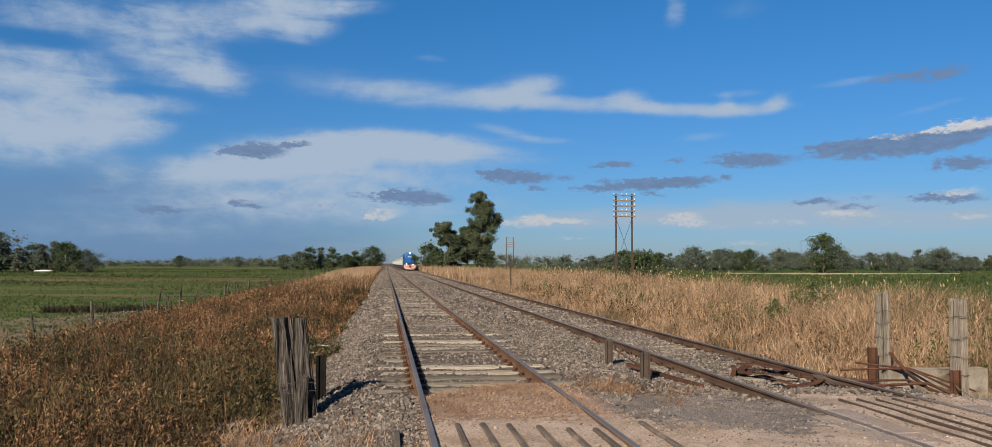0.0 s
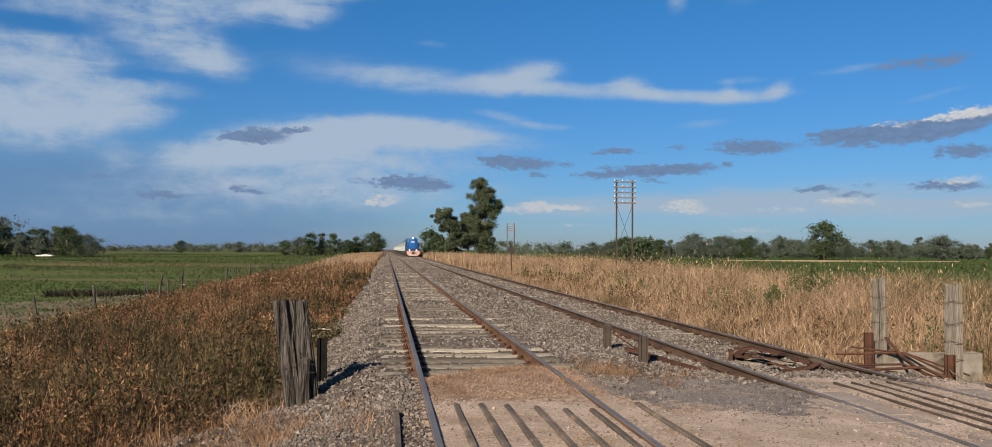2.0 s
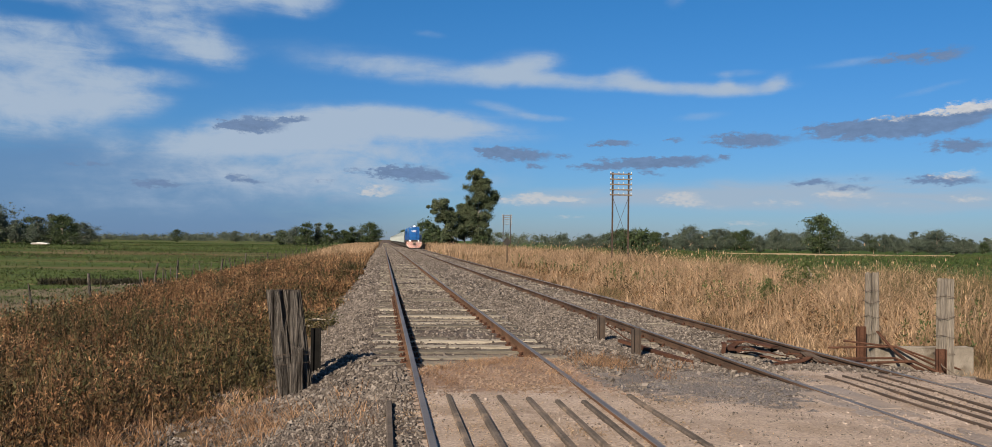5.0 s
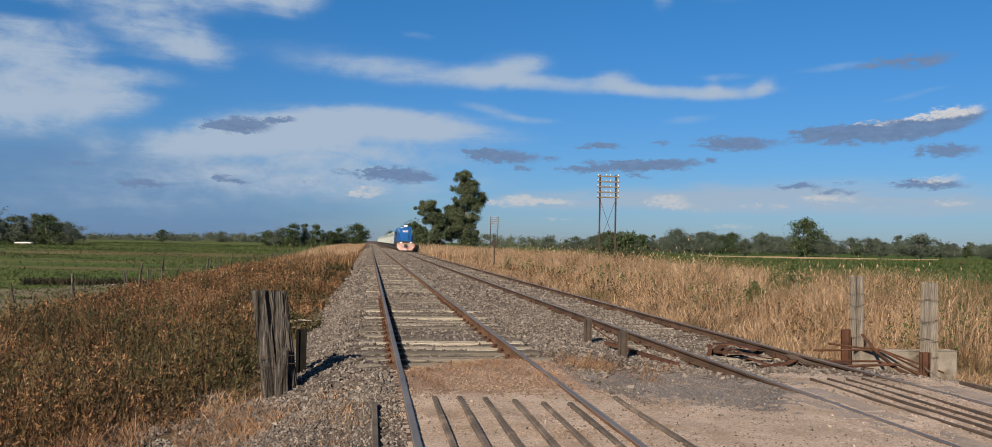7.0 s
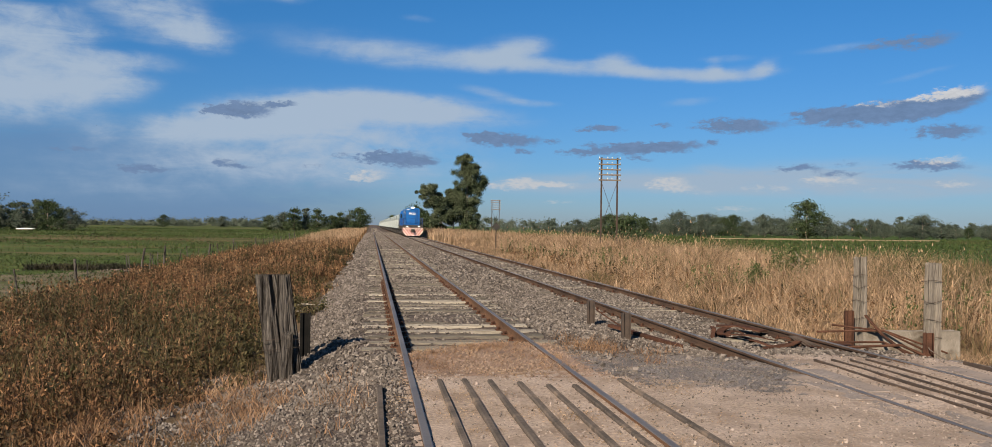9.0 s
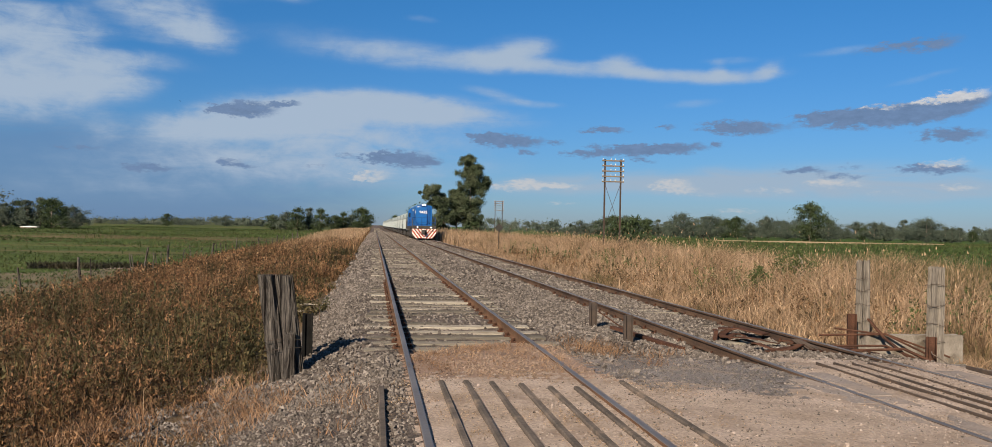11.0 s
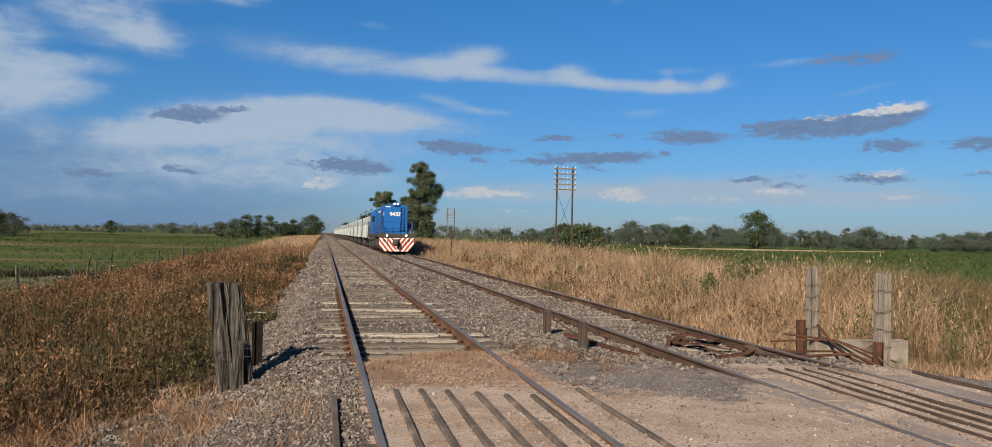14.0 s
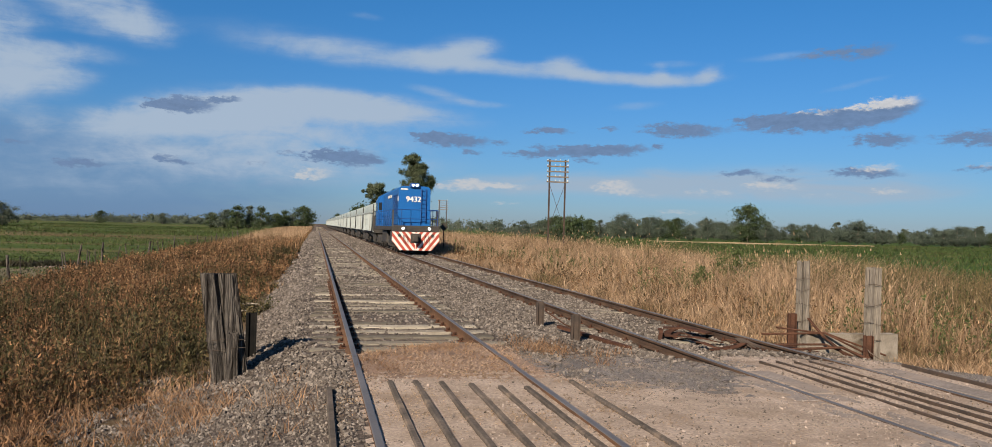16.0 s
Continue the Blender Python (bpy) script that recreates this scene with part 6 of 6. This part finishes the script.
    for x0 in (-0.135, 0.135):
        bm = B()
        rod(bm, (x0, 1.11, 4.22), (x0, 1.06, 4.22), 0.072, 16)
        part("headlamp", bm, M_LAMP, lamp, "lit white headlamp")
    for x0 in (-0.80, 0.82):
        bm = B()
        rod(bm, (x0, 0.03, 1.50), (x0, -0.05, 1.50), 0.078, 16)
        part("ditch_light", bm, M_LAMP, root, "lit white ditch light")
        bm = B()
        box(bm, x0 - 0.22, x0 + 0.22, -0.015, 0.03, 1.34, 1.66, 0.02)
        part("lamp_bracket", bm, M_BLACK, root)
    # ladder on the hood end
    bm = B()
    for x0 in (0.42, 0.72):
        rod(bm, (x0, 1.17, 1.9), (x0, 1.17, 4.0), 0.025, 6)
    for k in range(8):
        rod(bm, (0.42, 1.17, 2.0 + k * 0.27), (0.72, 1.17, 2.0 + k * 0.27), 0.018, 6)
    part("ladder", bm, M_DARKBLUE, root, "dark blue ladder on the hood end")
    # railings
    def railing(pts, name="handrail"):
        bm = B()
        for p, q in zip(pts, pts[1:]):
            for z in (2.10, 2.66):
                rod(bm, (*p, z), (*q, z), 0.022, 6)
        for p in pts:
            rod(bm, (*p, 1.6), (*p, 2.68), 0.022, 6)
        part(name, bm, M_DARKBLUE, root, "dark blue walkway handrail")
    railing([(-1.35, 0.18), (-0.9, 0.18), (-0.32, 0.18)])
    railing([(0.32, 0.18), (0.9, 0.18), (1.35, 0.18)])
    railing([(-0.32, 0.18), (0.32, 0.18)])
    for s in (-1, 1):
        railing([(s * 1.36, 1.05 + k * 1.55) for k in range(9)])
        bm = B()
        for k in range(5):
            rod(bm, (s * 1.38, 0.2 + 0.2 * k, 1.62), (s * 1.38, 0.2 + 0.2 * k, 2.62), 0.018, 6)
        rod(bm, (s * 1.38, 0.2, 2.62), (s * 1.38, 1.05, 2.62), 0.022, 6)
        part("side_gate", bm, M_BLACK, root, "black side gate bars")
    # cab and short nose
    cab = [(-1.40, 1.62), (1.40, 1.62), (1.40, 3.55), (1.22, 3.92), (0.7, 4.17), (-0.7, 4.17), (-1.22, 3.92), (-1.40, 3.55)]
    bm = B()
    prism(bm, cab, 13.6, 15.9)
    c = part("cab", bm, M_BLUE, root, "blue driver's cab")
    for s in (-1, 1):
        for y0 in (13.95, 14.95):
            bm = B()
            box(bm, s * 1.395, s * 1.415, y0, y0 + 0.7, 2.75, 3.4, 0.005)
            part("cab_window", bm, M_GLASS, c, "dark side window")
        bm = B()
        box(bm, s * 1.22 - 0.12, s * 1.22 + 0.12, 13.58, 13.6, 2.8, 3.4)
        part("cab_window", bm, M_GLASS, c, "dark end window")
    bm = B()
    prism(bm, [(-1.0, 1.62), (1.0, 1.62), (1.0, 2.9), (0.8, 3.1), (-0.8, 3.1), (-1.0, 2.9)], 15.9, 17.2)
    part("short_hood", bm, M_BLUE, root)
    bm = B()
    box(bm, -1.25, 1.25, 6.9, 10.6, 0.42, 1.34, 0.12)
    part("fuel_tank", bm, M_BLACK, root, "grimy black fuel tank")
    wheels = bogie(root, 3.6, 3, 1.75, 0.508) + bogie(root, 14.0, 3, 1.75, 0.508)
    return root, wheels


def hopper_wagon():
    root = empty("hopper_wagon", label="pale grey covered grain hopper wagon with rounded top", category="wagon", group="train of hopper wagons")
    bm = B()
    box(bm, -1.3, 1.3, 0.35, 15.2, 0.98, 1.22, 0.02)
    box(bm, -0.25, 0.25, 0.0, 15.55, 0.78, 1.05, 0.02)
    part("underframe", bm, M_BLACK, root)
    # the ends slope inwards below the roof
    profile = [(0.95, 2.75), (14.65, 2.75), (14.5, 2.45), (12.9, 1.15), (2.7, 1.15), (1.1, 2.45)]
    bm = B()
    prism(bm, profile, -1.45, 1.45)
    bm.transform(Matrix(((0, 1, 0, 0), (1, 0, 0, 0), (0, 0, 1, 0), (0, 0, 0, 1))))
    body = part("body", bm, M_WAGON, root, "pale grey ribbed hopper body with sloping ends")
    arc = [(1.46, 2.75)] + [(1.46 * math.cos(a) ** 0.55 if math.cos(a) > 0 else 0.0, 2.75 + 0.98 * math.sin(a)) for a in np.linspace(0.15, math.pi / 2 - 0.05, 9)]
    arc = arc + [(-px, pz) for px, pz in arc[::-1]]
    bm = B()
    prism(bm, arc, 1.25, 14.35)
    bmesh.ops.bevel(bm, geom=[e for e in bm.edges if abs(e.verts[0].co.y - e.verts[1].co.y) < 0.01 and e.verts[0].co.z > 2.8], offset=0.7, segments=4, affect="EDGES")
    part("roof_hood", bm, M_WAGONTOP, root, "rounded grey roof hood")
    for s in (-1, 1):
        for i in range(11):
            y0 = 2.55 + i * 1.035
            bm = B()
            box(bm, s * 1.44, s * 1.53, y0, y0 + 0.11, 1.16, 2.72, 0.012)
            part("rib", bm, M_WAGON, body)
        bm = B()
        box(bm, s * 1.44, s * 1.54, 0.92, 14.68, 2.66, 2.80, 0.015)
        part("top_rail", bm, M_WAGON, body)
        bm = B()
        for k in range(8):
            box(bm, s * 1.38, s * 1.45, 0.45, 0.85, 1.35 + k * 0.26, 1.38 + k * 0.26)
        box(bm, s * 1.38, s * 1.45, 0.43, 0.47, 1.2, 3.4)
        part("end_ladder", bm, M_BLACK, root, "black end ladder")
    for s in (-1, 1):
        for y0 in (0.62, 14.86):
            bm = B()
            box(bm, s * 1.34, s * 1.44, y0, y0 + 0.14, 1.1, 2.7, 0.01)
            part("corner_post", bm, M_WAGON, root)
    # a black plate across each end stands in for the shaded gap between wagons
    for y0 in (0.40, 15.08):
        bm = B()
        box(bm, -1.40, 1.40, y0, y0 + 0.12, 1.15, 2.3, 0.01)
        for k in range(3):
            box(bm, -1.3, 1.3, y0 - 0.05, y0, 1.4 + k * 0.36, 1.46 + k * 0.36)
        part("end_frame", bm, M_BLACK, root, "black plate and bars standing in for shade between wagons")
    for y0 in (4.2, 7.78, 11.3):
        bm = B()
        prism(bm, [(-1.25, 1.1), (1.25, 1.1), (0.55, 0.42), (-0.55, 0.42)], y0 - 1.0, y0 + 1.0)
        part("discharge_chute", bm, M_WAGON, root, "sloping discharge chute")
    bogie(root, 2.1, 2, 1.8, 0.46)
    bogie(root, 13.45, 2, 1.8, 0.46)
    return root


def small_bird():
    """A dark bird in flight: slim body with head and tail, two pointed wings that beat."""
    root = empty("bird", label="small dark bird flying over the tracks", category="bird")
    bm = B()
    bmesh.ops.create_uvsphere(bm, u_segments=10, v_segments=8, radius=1.0, matrix=Matrix.Diagonal((0.022, 0.075, 0.022, 1)))
    bmesh.ops.create_uvsphere(bm, u_segments=8, v_segments=6, radius=1.0, matrix=Matrix.Translation((0, 0.078, 0.008)) @ Matrix.Diagonal((0.016, 0.022, 0.016, 1)))
    part("body", bm, M_FEATHER, root)
    bm = B()
    rod(bm, (0, 0.095, 0.006), (0, 0.115, 0.003), 0.005, 6, 0.001)
    part("beak", bm, M_NEARBLACK, root)
    bm = B()
    tail = [bm.verts.new(p) for p in ((-0.012, -0.06, 0.004), (0.012, -0.06, 0.004), (0.03, -0.13, 0.0), (0, -0.115, 0.002), (-0.03, -0.13, 0.0))]
    face = bm.faces.new(tail)
    bmesh.ops.solidify(bm, geom=[face], thickness=0.004)
    part("tail", bm, M_FEATHER, root)
    wings = []
    for s in (-1, 1):
        bm = B()
        rim = [(0, 0.035), (0.07, 0.055), (0.15, 0.02), (0.185, -0.045), (0.13, -0.03), (0.06, -0.03), (0, -0.035)]
        face = bm.faces.new([bm.verts.new((s * a, b, 0.004 + 0.02 * a)) for a, b in rim])
        bmesh.ops.solidify(bm, geom=[face], thickness=0.005)
        wings.append((s, part("wing", bm, M_FEATHER, root)))
    return root, wings


bird, bird_wings = small_bird()
loco, loco_wheels = locomotive()
PITCH = 15.75
wagons = [hopper_wagon()]
for i in range(21):
    wagons.append(copy_thing(wagons[0], pose(T2, 18 + PITCH * (i + 1), RAIL2)))


def motions():
    times = [i * 0.5 for i in range(33)]

    def run(ob, back):
        walk(ob, [(t, pose(T2, START - SPEED * t + back, RAIL2)) for t in times])

    run(loco, 0.0)
    # the bird crosses the line towards the camera and passes over it
    heading = math.degrees(math.atan2(-7.76, -16.14))
    walk(bird, [(t, pose(-0.92 + 7.76 * (t - 13), 36.82 - 16.14 * (t - 13), 9.51 - 0.687 * (t - 13), -2, 0, heading)) for t in times])
    for s, wing in bird_wings:
        walk(wing, [(k / 12, pose(0.015 * s, 0.01, 0.008, 0, -s * 30 * math.sin(2.1 * k), 0)) for k in range(193)])
    for i, w in enumerate(wagons):
        run(w, 18.0 + PITCH * i)

    def roll_wheel(w, radius):
        turn = math.degrees(SPEED / radius)
        at_rest = w.matrix_basis.copy()
        walk(w, [(k / 15, at_rest @ pose(0, 0, 0, (turn * k / 15) % 360)) for k in range(241)])

    for w in loco_wheels:
        roll_wheel(w, 0.508)
    for wagon in wagons:
        for w in wagon.children:
            if w.name.startswith("wheelset"):
                roll_wheel(w, 0.46)


motions()
